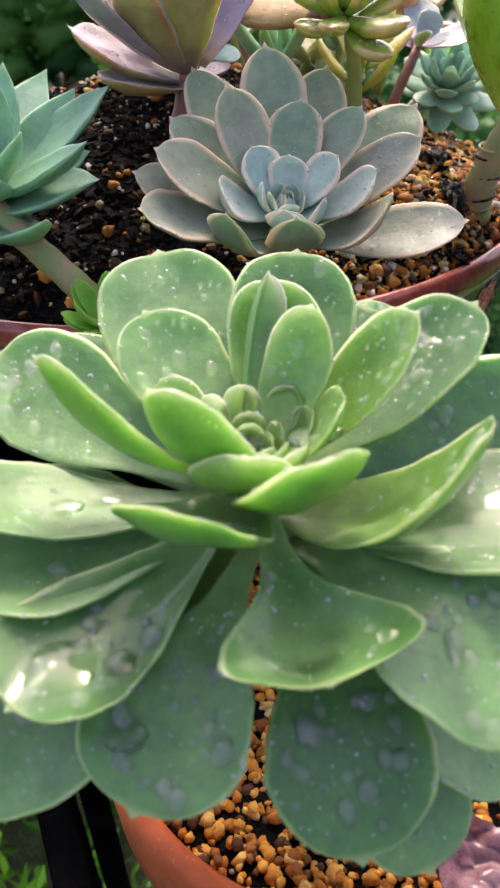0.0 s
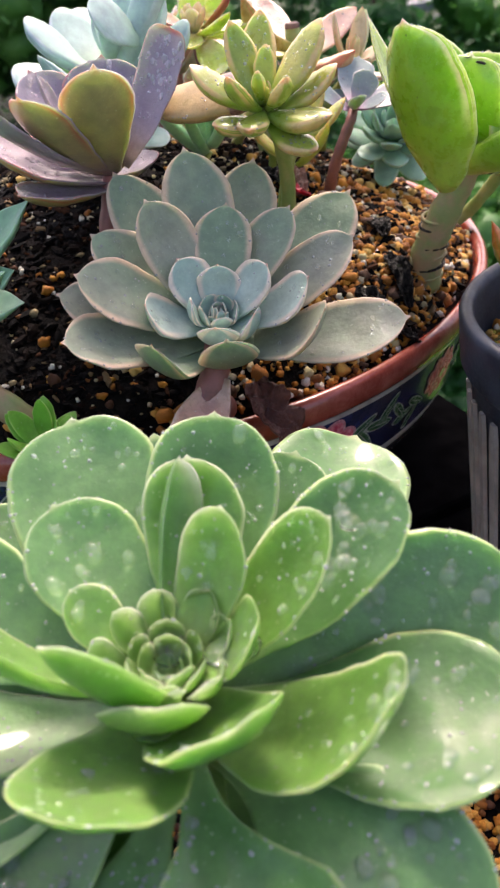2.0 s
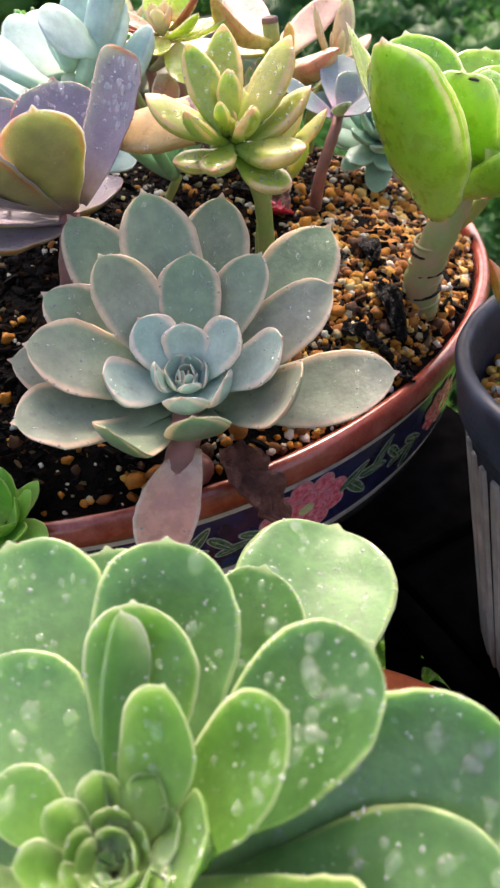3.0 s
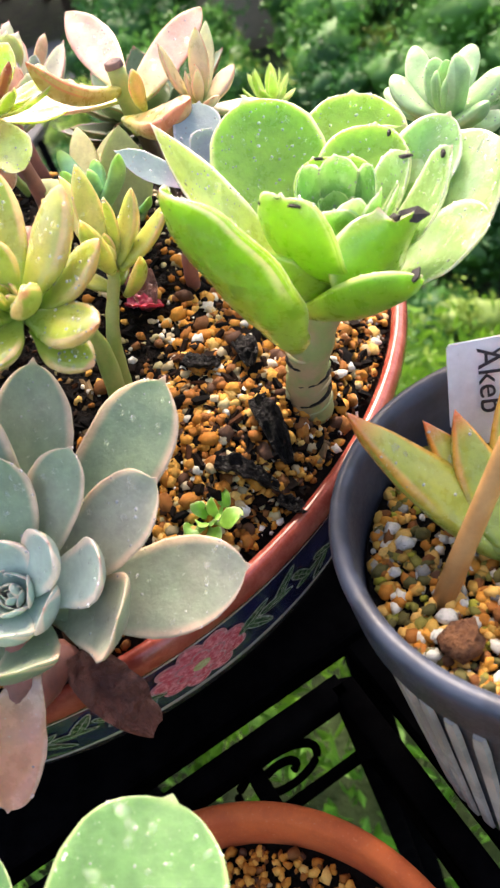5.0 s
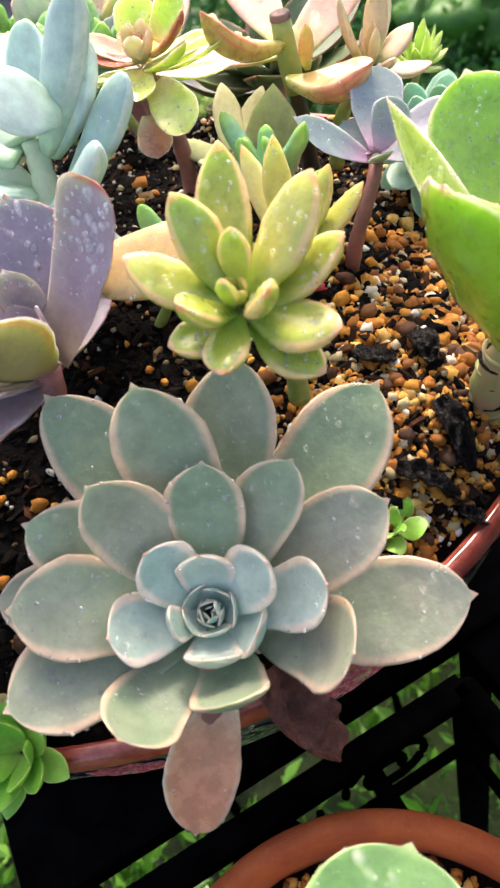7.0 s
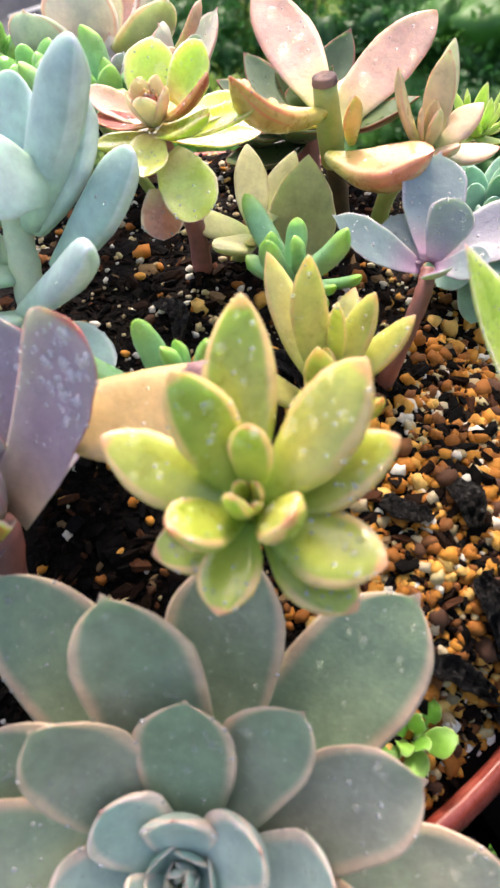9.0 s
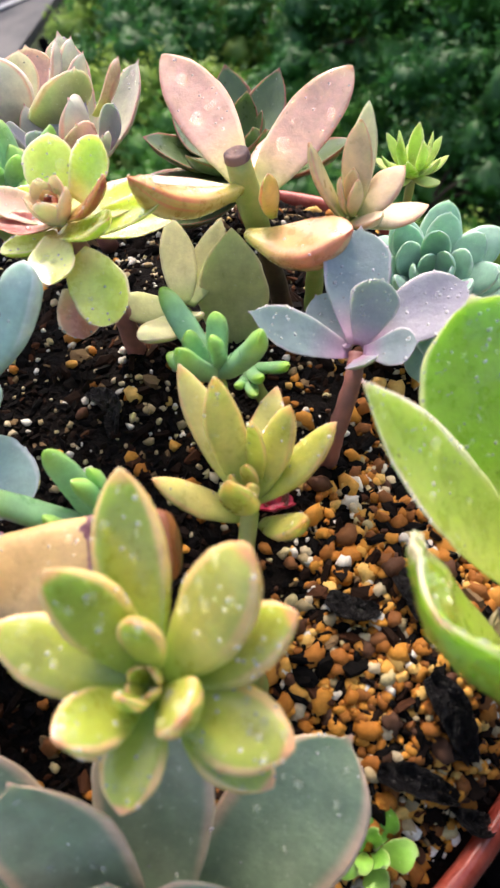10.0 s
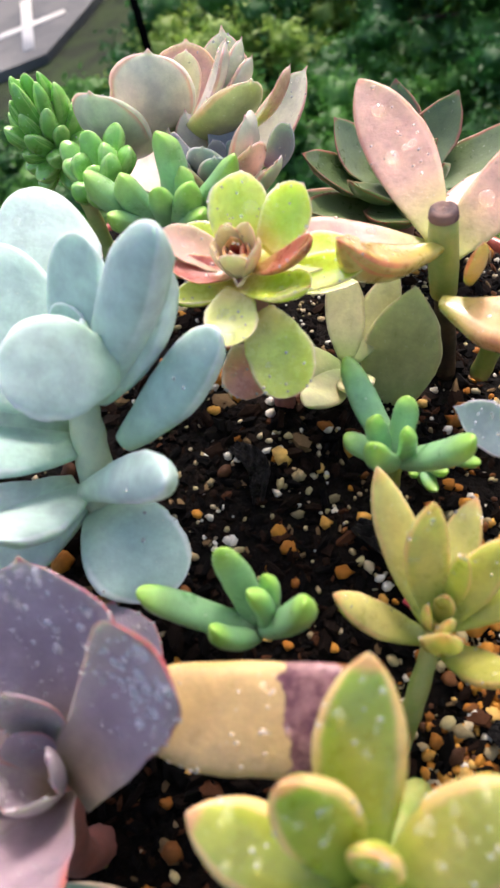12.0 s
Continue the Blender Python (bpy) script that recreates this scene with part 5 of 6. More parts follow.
# lilac sprig and mint rosette behind
o_ = Plant("lilac_graptopetalum", "lilac-grey rosette sprig with broad pointed leaves on a pink stem", "succulent", (60, 318, 158), (-0.05, -0.35, 0.93), LILAC, stem=[(49, 316, 124), (52, 310, 140), (58, 314, 152)], stem_mat=STEMRED, stem_r=2.0,
           shape=ROSETTE, foot=0.3, thick=0.13, cup=0.10, bulge=0.06, mucro=0.04)
o_.leaf(66, 341, 169.5, 14, up=(0, -0.9, 0.5))
o_.leaf(68, 327, 166.5, 10, up=(0, -0.9, 0.5))
o_.leaf(41, 320.5, 171, 9, drop=3, shape=(0.6, 1.0, 0.8))
o_.leaf(85, 328, 160, 14, drop=3)
o_.leaf(72, 314, 160, 8)
o_.leaf(61, 309, 162, 7)
o_.leaf(54, 334, 160, 9)
o_.water(90, 0.25, 0.7)
om = Plant("mint_rosette", "pale mint rosette succulent with many small plump leaves", "succulent", (82, 356, 136), (0.0, -0.5, 0.85), leaf_material("pale_mint_leaf", (140, 186, 162), (164, 200, 182), (120, 170, 140), (176, 206, 190), 0.86, rough=0.48),
           stem=[(78, 358, 112)], stem_mat=STEMGREEN, stem_r=3.0, shape=OVAL, foot=0.45, thick=0.34, cup=0.03, bulge=0.08, mucro=0.02)
om.whorl(9, 20, 4, 10, start=0.1)
om.whorl(8, 15, 11, 9, start=0.4)
om.whorl(6, 9, 14, 8, start=0.2)
om.whorl(5, 4, 13, 6)
om.whorl(8, 22, -6, 10, start=0.5)

# rosy grey rosette at the back
r_ = Plant("rosy_graptoveria", "large grey-green rosette succulent with rosy leaf edges", "succulent", (-16, 424, 150), (0.0, 0.0, 1), ROSY, stem=[(-16, 424, 124)], stem_mat=STEMRED, stem_r=5,
           shape=(0.60, 0.9, 0.62), foot=0.42, thick=0.15, cup=0.18, bulge=0.12, mucro=0.04)
r_.leaf(-20.5, 418.0, 194.0, 22.0, base=(-30.0, 426.0, 165.3), up=(0, 0.9, 0.4))
r_.leaf(-34.5, 408.0, 191.1, 21.0, base=(-33.5, 422.0, 165.0), up=(0.3, 0.85, 0.4))
r_.leaf(-18.4, 450.0, 180.8, 20.0, base=(-21.8, 432.0, 162.7), mat=PINK)
r_.leaf(-13.8, 428.0, 187.9, 11.0, base=(-20.6, 424.0, 169.8), twist=55)
r_.leaf(-4.5, 434.0, 186.3, 13.0, base=(-17.0, 426.0, 168.0), twist=-30)
r_.leaf(-1.1, 438.0, 184.3, 12.0, base=(-15.6, 430.0, 166.2), twist=-60)
r_.leaf(1.1, 436.0, 180.1, 12.0, base=(-13.3, 430.0, 165.7), twist=-55)
r_.leaf(3.9, 410.0, 187.0, 17.0, base=(-17.9, 424.0, 166.9), mat=OLIVEROSE, up=(-0.35, 0.8, 0.5))
r_.leaf(10.7, 434.0, 177.2, 9.0, base=(-0.7, 428.0, 164.6), mat=PINK, twist=-40)
r_.leaf(-52, 440, 172, 24)
r_.leaf(-44, 456, 170, 24, drop=4)
r_.leaf(-9, 456, 180, 20)
r_.leaf(14, 446, 170, 18)
r_.whorl(5, 7, 26, 10, start=0.4)
r_.water(120, 0.3, 1.0)
rs = Plant("lilac_rosette", "small rosy-lilac rosette succulent with pink-edged leaves", "succulent", (-6.7, 404.0, 166.9), (0.1, -0.2, 1), LILAC, stem=[(-6.7, 407.0, 134)], stem_mat=STEMRED, stem_r=2.6,
           shape=(0.58, 0.8, 0.55), foot=0.45, thick=0.16, cup=0.16, bulge=0.12, mucro=0.04)
rs.leaf(2.7, 397.0, 185.5, 16.0, mat=ROSY, drop=3)
rs.leaf(3.6, 391.0, 181.5, 13.0, mat=PINK, drop=3)
rs.leaf(12.0, 402.0, 179.0, 8.0, base=(5.2, 402.0, 167.7), twist=40)
rs.leaf(9.2, 390.0, 177.6, 13.0, mat=ROSY, drop=5)
rs.leaf(-15.4, 398.0, 183.2, 10.0, drop=2)
rs.leaf(-7.7, 394.0, 181.2, 11.0, drop=2)
rs.leaf(-14.7, 392.0, 180.7, 13.0, mat=OLIVEROSE, drop=5)
rs.leaf(-4.7, 390.0, 180.9, 10.0, drop=3)
rs.leaf(-2.7, 420.0, 180.9, 12, drop=3)
rs.whorl(4, 4, 9, 6, start=0.5)
rs.water(30, 0.3, 0.7)

# dark rosette with brown-red margins
q_ = Plant("dark_echeveria", "dark green rosette succulent with brown-red leaf margins", "succulent", (38, 430, 140), (0.05, -0.1, 1), DARK, stem=[(36, 426, 116)], stem_mat=STEMRED, stem_r=4,
           shape=POINTED, foot=0.45, thick=0.16, cup=0.16, bulge=0.12, mucro=0.03)
q_.leaf(11, 426, 156.1, 17)
q_.leaf(20, 440, 157.4, 16)
q_.leaf(55, 447, 156.1, 16)
q_.leaf(74, 436, 152.4, 17)
q_.leaf(38, 456, 157.4, 16)
q_.leaf(10, 410, 149.9, 17, drop=3)
q_.leaf(32, 400, 149.9, 17, drop=3)
q_.leaf(54, 402, 149.9, 17, drop=3)
q_.leaf(72, 412, 147.4, 17, drop=4)
q_.leaf(24, 412, 154.9, 14)
q_.leaf(48, 414, 155.5, 14)
q_.whorl(6, 9, 15, 10)
q_.leaf(12, 398, 143.7, 17, drop=6)
q_.leaf(4, 420, 146.2, 17, drop=6)

# lime sprig on a thin stalk, and a pale sprig beyond the lime rosette
lr = Plant("lime_sprig", "small bright lime sedum sprig on a thin stalk", "succulent", (86, 400, 140), (0.1, -0.1, 1), leaf_material("pale_sprig_leaf", (168, 200, 96), (198, 220, 136), (186, 206, 110), (210, 224, 150), 0.88, rough=0.36, glow=0.4), stem=[(80, 402, 112)], stem_mat=STEMGREEN, stem_r=1.4, shape=POINTED, foot=0.5, thick=0.3, cup=0.03, bulge=0.08, mucro=0.0)
lr.whorl(6, 9, 9, 4.4, start=0.2)
lr.whorl(5, 5, 13, 3.6, start=0.5)
lr.whorl(5, 11, 3, 4.4, start=0.8)
tt = Plant("pale_green_sedum", "pale green sedum with long plump leaves on a stout stalk", "succulent", (133.1, 329.5, 149.8), (0.1, -0.2, 1), leaf_material("pale_green_leaf", (140, 182, 112), (170, 202, 150), (150, 180, 120), (186, 212, 160), 0.86, rough=0.4),
           stem=[(100, 338, 101), (112, 337, 108), (131.7, 325.6, 142.4)], stem_mat=STEMGREEN, stem_r=2.6, shape=OVAL, foot=0.45, thick=0.6, cup=0.0, bulge=0.06, mucro=0.0)
tt.leaf(122.2, 346.6, 157.5, 8.5)
tt.leaf(130.5, 352.4, 161.5, 8.5)
tt.leaf(133.5, 340.6, 161.2, 7.5)
tt.leaf(135.6, 325.5, 166.2, 9)
tt.leaf(146.6, 347.5, 158.8, 9)
tt.leaf(149.4, 328.9, 157.3, 9.5)
tt.leaf(148.0, 323.5, 146.3, 9)
tt.leaf(123.0, 317.8, 152.2, 9.5)
tt.leaf(140.5, 315.5, 155.6, 8)
tt.leaf(121.4, 354.8, 150.9, 8)
tt.whorl(4, 4, 13, 5)
tt.water(60, 0.25, 0.8)

# little green offsets in the soil
h_ = Plant("green_offset", "tiny bright green pointed succulent offset in the soil", "succulent", (-46, 200, 102), (0, -0.4, 0.9), SPRIG, stem=[(-46, 206, 97)], stem_mat=STEMGREEN, stem_r=1.8, shape=POINTED, foot=0.5, thick=0.28, cup=0.05, bulge=0.08, mucro=0.0)
h_.whorl(6, 11, 9, 6.5, start=0.3)
h_.whorl(5, 7, 13, 5.5, start=0.7)
h_.whorl(5, 13, 2, 6.5, start=0.1)
mi = Plant("green_seedling", "tiny fresh green lobed seedling on the soil", "seedling", (45, 238, 107), (0, -0.2, 1), SPRIG, stem=[(45, 239, 102)], stem_mat=STEMGREEN, stem_r=1.0, shape=SPOON, foot=0.3, thick=0.12, cup=0.06, bulge=-0.06, mucro=0.0, wave=0.14)
mi.whorl(5, 8, 3, 5.5, start=0.3)
mi.whorl(4, 4, 6, 4.0, start=0.8)


# dry leaves and a red petal on the soil
def dry_leaf(label, pts, width, mat, name="dry_leaf"):
    c = [V(*p) for p in pts]
    th = thing(name, label, "dry leaf", c[0])
    line = curve_points(c, 8)
    verts, faces, n, sides = [], [], len(line), 9
    for i, p in enumerate(line):
        t = i / (n - 1)
        d = (line[min(i + 1, n - 1)] - line[max(i - 1, 0)]).normalized()
        s = d.cross(Vector((0, 0, 1))).normalized()
        u = s.cross(d)
        w = width * MM * (0.25 + 0.75 * math.sin(math.pi * min(max(t * 0.9 + 0.08, 0), 1)) ** 0.7)
        for j in range(sides):
            x = j / (sides - 1) * 2 - 1
            k = noise.noise(Vector((t * 6 + p.x * 300, x * 2.2, p.y * 90))) + 0.5 * noise.noise(Vector((t * 15, x * 5, p.x * 700)))
            verts.append(p + s * x * w / 2 + u * (w * 0.32 * k + w * 0.25 * x * x))
    m = len(verts)
    verts += [q + Vector((0, 0, -0.0007)) for q in verts]
    for i in range(n - 1):
        for j in range(sides - 1):
            a = i * sides + j
            faces.append((a, a + 1, a + sides + 1, a + sides))
            faces.append((m + a, m + a + sides, m + a + sides + 1, m + a + 1))
        for a, b_ in ((i * sides, (i + 1) * sides), ((i + 1) * sides - 1, (i + 2) * sides - 1)):
            faces.append((a, b_, m + b_, m + a))
    mesh_part("blade", verts, faces, mat, th)
    return th


def on_soil(*pts):
    """Places lying on the soil: x, y and the height over it, in millimetres."""
    return [(x, yy, soil_z(x * MM, yy * MM) / MM + h) for x, yy, h in pts]


dry_leaf("black shrivelled dead leaf on the soil", on_soil((62, 264, 3), (65, 258, 5), (67, 251, 4)), 6.5, DRY)
dry_leaf("curled black dead leaf on the soil", on_soil((49, 249, 4), (56, 247, 5), (63, 245, 4)), 5.5, DRY)
dry_leaf("flat dark dead leaf among orange grains", on_soil((45, 281, 3), (50, 277, 4), (55, 277, 3)), 5.0, DRY)
dry_leaf("black curled leaf scrap beside the thick stem", on_soil((60, 284, 3), (63, 279, 5), (63, 274, 4)), 6, DRY)
dry_leaf("dark brown leaf scrap near the seedling", on_soil((62, 243, 4), (66, 241, 5), (69, 241, 3)), 4.5, DRY)
dry_leaf("black withered leaf near the bowl centre", on_soil((-4, 336, 1), (2, 330, 2), (2, 322, 1)), 5, DRY)
dry_leaf("dark crumpled leaf under the sedum", on_soil((22, 318, 2), (30, 312, 3), (34, 304, 2)), 6, DRY)
dry_leaf("brown-red withered leaf hanging over the bowl rim", [(14, 206, 112), (17, 201, 108), (21, 197, 102), (25, 194, 94)], 12, DRYRED, "withered_leaf")
dry_leaf("brown shrivelled leaf lying on the soil", on_soil((33, 318, 3), (36, 309, 4), (38, 300, 3)), 9, DRYRED, "withered_leaf")
PETAL = mottled("red_petal_skin", (176, 36, 66), (140, 26, 50), 200, 0.4, glow=0.2)
dry_leaf("small crimson fallen petal on the soil", on_soil((31, 303, 3), (36, 301, 4), (41, 302, 3)), 5, PETAL, "petal")
MAUVEDRY = mottled("mauve_leaf_skin", (150, 112, 116), (120, 84, 92), 120, 0.3, glow=0.2)
dry_leaf("wet mauve fallen leaf on the pot rim", [(47, 86, 36), (44, 78, 34), (41, 66, 33)], 24, MAUVEDRY, "fallen_leaf")

# plant in the plastic pot
al = Plant("pointed_aloe", "small red-tipped green aloe with thick pointed leaves in a plastic pot", "succulent", (114, 212, 108), (0.05, -0.2, 1), ALOE, stem=[(116, 213, 99)], stem_mat=STEM, stem_r=4.0, shape=SPIKE, foot=0.85, thick=0.62, cup=0.10, bulge=0.05, mucro=0.0)
al.leaf(84, 228, 142, 15, base=(112, 216, 104))
al.leaf(100, 234, 128, 14, drop=3)
al.leaf(107, 233, 130, 14)
al.leaf(124, 242, 136, 12)
al.leaf(138, 230, 138, 12)
al.leaf(134, 208, 140, 12)
al.leaf(112, 196, 124, 9, drop=3)
al.leaf(106, 190, 106, 9, drop=4)
al.leaf(122, 184, 118, 11, drop=3)
al.leaf(140, 190, 124, 11, drop=3)
al.water(40, 0.4, 1.3)
WOODSTICK = mottled("tan_stalk", (206, 154, 94), (182, 130, 74), 60, 0.6, 500)
stick = thing("bamboo_stick", "tan bare stalk leaning in the plastic pot", "stick", V(94, 205, 101))
vv, ff, _ = tube([V(94, 205, 100), V(101, 208, 115), V(112, 213, 137), V(119, 216, 150)], [0.0026, 0.0024, 0.0022, 0.0020], 12)
mesh_part("shaft", vv, ff, WOODSTICK, stick)
big = thing("brown_pebble", "rough brown pumice pebble on the grains", "pebble", V(98, 194, 102))
mesh_part("stone", stone(5, 0.0056, 0.0046, 0.0040) + np.array(V(95.5, 193, 104.5)), PEB_F, mottled("brown_pumice", (112, 70, 42), (150, 100, 62), 400, 0.9, 900, 1.0, 0.003), big)
WHITESTONE = mottled("white_pumice", (216, 214, 206), (190, 192, 176), 300, 0.8, 900, 0.8, 0.001, c=(120, 120, 100))
for i, (x, yy, s) in enumerate(((88, 226, 3.0), (90, 221, 3.2), (94, 200, 3.2), (91, 196, 2.6), (89, 192, 2.8), (95, 206, 3.0), (105, 190, 2.8), (110, 182, 2.4), (86, 214, 2.0), (100, 226, 2.2))):
    wp = thing("white_pebble", "white pumice pebble on the pot's grains", "pebble", V(x, yy, 102), "white pebbles in the plastic pot")
    mesh_part("stone", stone(40 + i, s * 0.8 * MM, s * 0.64 * MM, s * 0.52 * MM) + np.array(V(x, yy, 103)), PEB_F, WHITESTONE, wp)

# plant labels
LABEL = mottled("white_plastic", (226, 228, 232), (206, 208, 214), 30, 0.35, 400, 0.1, 0.0002, glow=0.1)
INK = mottled("dark_ink", (34, 32, 40), (52, 50, 60), 300, 0.6)


def plant_label(label, foot, top, across, wide, strokes, text=""):
    foot, top, across = V(*foot), V(*top), Vector(across).normalized()
    up = (top - foot).normalized()
    nrm = across.cross(up).normalized()
    th = thing("plant_label", label, "plant label", foot)
    h, w, t = (top - foot).length, wide * MM, 0.0009
    outline = [(-0.12, 0), (0.12, 0), (0.5, 0.22), (0.5, 0.96), (0.46, 1), (-0.46, 1), (-0.5, 0.96), (-0.5, 0.22)]
    verts = [foot + across * x * w + up * z * h + nrm * s * t / 2 for s in (1, -1) for x, z in outline]
    faces = [tuple(range(8)), tuple(range(8, 16))[::-1]] + [(i, 8 + i, 8 + (i + 1) % 8, (i + 1) % 8) for i in range(8)]
    card = mesh_part("blade", verts, faces, LABEL, th, smooth=False)
    for x0, z0, x1, z1 in strokes:
        a = foot + across * x0 * w + up * z0 * h + nrm * 0.0008
        c = foot + across * x1 * w + up * z1 * h + nrm * 0.0008
        vv, ff, _ = tube([a, a.lerp(c, 0.5), c], [0.00032] * 3, 6)
        mesh_part("ink_stroke", vv, ff, INK, card)
    if text:
        font = bpy.data.curves.new("lettering", "FONT")
        font.body, font.size, font.extrude, font.align_x = text, 0.0078, 0.00012, "LEFT"
        ob = new("lettering", font)
        ob.data.materials.append(INK)
        down = -up
        rot = Matrix((down, across, nrm)).transposed().to_4x4()
        ob.matrix_basis = Matrix.Translation(foot + up * h * 0.93 - across * w * 0.10 + nrm * 0.0007 - ORIGIN[th.name]) @ rot
        ob.parent = th
    return th


plant_label("white plastic plant label with handwriting stuck in the plastic pot", (115.7, 242.1, 106.8), (118.7, 250.5, 132.2), (1, -0.12, 0), 17, [(0.1, 0.86, 0.3, 0.92)], "Akeb")
plant_label("white plastic plant label with handwriting stuck in the terracotta pot", (70, 140, 14), (76, 152, 52), (0.85, 0.5, 0.0), 12, [(-0.3, 0.8, -0.1, 0.7), (-0.2, 0.6, 0.1, 0.66), (-0.3, 0.5, 0.1, 0.44), (-0.1, 0.84, 0.2, 0.78)])

# ---- trees and undergrowth beyond ----
def foliage(name, a, b, c):
    m, n, l, p = material(name)
    geo = n.new("ShaderNodeNewGeometry")
    tone = calc(n, l, "ADD", calc(n, l, "MULTIPLY", geo.outputs["Random Per Island"], 0.5), calc(n, l, "MULTIPLY", noise_tex(n, l, 14, 3), 0.5))
    col = mixer(n, l, tone, srgb(*a), srgb(*b))
    patch = noise_tex(n, l, 1.1, 3)
    col = mixer(n, l, ramp(n, l, patch, 0.4, 0.66), col, srgb(*c))
    l.new(col, p.inputs["Base Color"])
    p.inputs["Roughness"].default_value = 0.5
    p.inputs["Subsurface Weight"].default_value = 0.0
    tr = n.new("ShaderNodeBsdfTranslucent")
    l.new(col, tr.inputs[0])
    mx = n.new("ShaderNodeMixShader")
    mx.inputs[0].default_value = 0.35
    l.new(p.outputs[0], mx.inputs[1])
    l.new(tr.outputs[0], mx.inputs[2])
    l.new(mx.outputs[0], n["Material Output"].inputs[0])
    return m


FOL_DARK = foliage("dark_foliage", (32, 82, 38), (72, 136, 62), (46, 106, 50))
FOL_MID = foliage("mid_foliage", (60, 122, 50), (112, 172, 76), (80, 142, 62))
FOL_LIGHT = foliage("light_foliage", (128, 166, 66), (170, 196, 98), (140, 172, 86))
FOL_WEED = foliage("weed_foliage", (36, 88, 24), (128, 180, 54), (66, 124, 36))
TRUNK = mottled("tree_bark", (70, 56, 44), (96, 80, 66), 8, 0.9, 60, 0.8, 0.02)
nrng = np.random.default_rng(11)


def leaves(centres, spread, count, size):
    """Folded leaf blades scattered about clump centres: verts and faces."""
    k = nrng.integers(0, len(centres), count)
    c = np.asarray(centres)[k] + nrng.normal(0, 1, (count, 3)) * spread
    a = nrng.normal(0, 1, (count, 3))
    a /= np.linalg.norm(a, axis=1)[:, None]
    b_ = np.cross(a, nrng.normal(0, 1, (count, 3)))
    b_ /= np.linalg.norm(b_, axis=1)[:, None]
    n_up = np.cross(a, b_)
    s = size * nrng.uniform(0.6, 1.3, (count, 1))
    q = np.stack([c - a * s, c + b_ * s * 0.42 + n_up * s * 0.15, c + a * s, c - b_ * s * 0.42 + n_up * s * 0.15], 1).reshape(-1, 3)
    i = np.arange(count)[:, None] * 4
    f = np.concatenate([i + [0, 1, 2], i + [0, 2, 3]], 0)
    return q, f.tolist()


CLUMP_V, CLUMP_F = ball(12, 8)


def tree(x, y, height, crown, mat, label, seed, size=0.09, count=3600, kind_name="tree"):
    r = random.Random(seed)
    z = ground_z(x, y) - 0.05
    th = thing(kind_name, label, "tree" if kind_name == "tree" else "shrub", (x, y, z), "trees beyond the planters" if kind_name == "tree" else "shrubs beyond the planters")
    base = Vector((x, y, z))
    mid = base + Vector((r.uniform(-0.2, 0.2), r.uniform(-0.2, 0.2), height * 0.55))
    pts = curve_points([base, base.lerp(mid, 0.5) + Vector((0.08, -0.05, 0)), mid], 4)
    v, f, _ = tube(pts, [height * 0.03 * (1.2 - 0.6 * i / len(pts)) for i in range(len(pts))], 8)
    mesh_part("trunk", v, f, TRUNK, th)
    centres, heap = [], Heap()
    for i in range(34):
        a, e = r.uniform(0, 2 * math.pi), r.uniform(-0.5, 1.2)
        k = r.uniform(0.5, 1.0)
        c = (x + crown * k * math.cos(a) * math.cos(e), y + crown * k * math.sin(a) * math.cos(e), z + height * 0.58 + height * 0.40 * k * math.sin(e))
        centres.append(c)
        off = Vector((r.uniform(0, 90), r.uniform(0, 90), r.uniform(0, 90)))
        w = crown * r.uniform(0.12, 0.19)
        q = [Vector(p) * w * (1 + 0.55 * noise.noise(Vector(p) * 1.6 + off) + 0.35 * noise.noise(Vector(p) * 4 + off)) for p in CLUMP_V]
        heap.add([(c[0] + p.x, c[1] + p.y, c[2] + p.z * 0.8) for p in q], CLUMP_F)
    for i in range(5):
        e = Vector(centres[i * 3])
        lp = curve_points([mid, mid.lerp(e, 0.5) + Vector((0, 0, 0.1)), e], 3)
        v, f, _ = tube(lp, [height * 0.012 * (1.2 - 0.8 * j / len(lp)) for j in range(len(lp))], 6)
        mesh_part("limb", v, f, TRUNK, th)
    q, f = leaves(centres, crown * 0.11, int(count * 0.8), size * 1.1)
    heap.add(q, f)
    mesh_part("crown", np.concatenate(heap.v), heap.f, mat, th)
    return th


def backdrop_planting():
    r = random.Random(3)
    rows = ((7.5, 9, 1.5, 2.2), (10.5, 10, 2.2, 3.2), (14.5, 10, 3.2, 4.6), (20, 9, 4.5, 6.5), (28, 8, 6, 8.5))
    for j, (dist, n, lo, hi) in enumerate(rows):
        for i in range(n):
            a = radians(90 + (i - (n - 1) / 2) * (74 / n) + r.uniform(-2.5, 2.5))
            x, y = dist * math.cos(a), dist * math.sin(a) + r.uniform(-0.7, 0.7)
            if (x < -1.7 and 6.0 < y < 16.5) or (abs(x - 0.1) < 1.2 and y < 9) or (abs(x - 0.1) < 1.3 and 9 < y < 14) or (x > 3.0 and y > 17):
                continue
            h = r.uniform(lo, hi)
            mat = r.choice((FOL_DARK, FOL_DARK, FOL_MID))
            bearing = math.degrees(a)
            # sunlit look at these bearings is put into lighter leaf colours
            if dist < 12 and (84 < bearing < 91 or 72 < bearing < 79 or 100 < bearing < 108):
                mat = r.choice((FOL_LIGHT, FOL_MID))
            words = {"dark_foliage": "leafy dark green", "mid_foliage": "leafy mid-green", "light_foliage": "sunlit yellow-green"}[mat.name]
            low = h < 2.4
            tree(x, y, h, h * (0.62 if low else 0.48), mat, words + (" shrub on the slope below the planters" if low else " tree standing beyond the planters"), 100 * j + i, 0.020 + 0.0026 * dist, 7500, "shrub" if low else "tree")


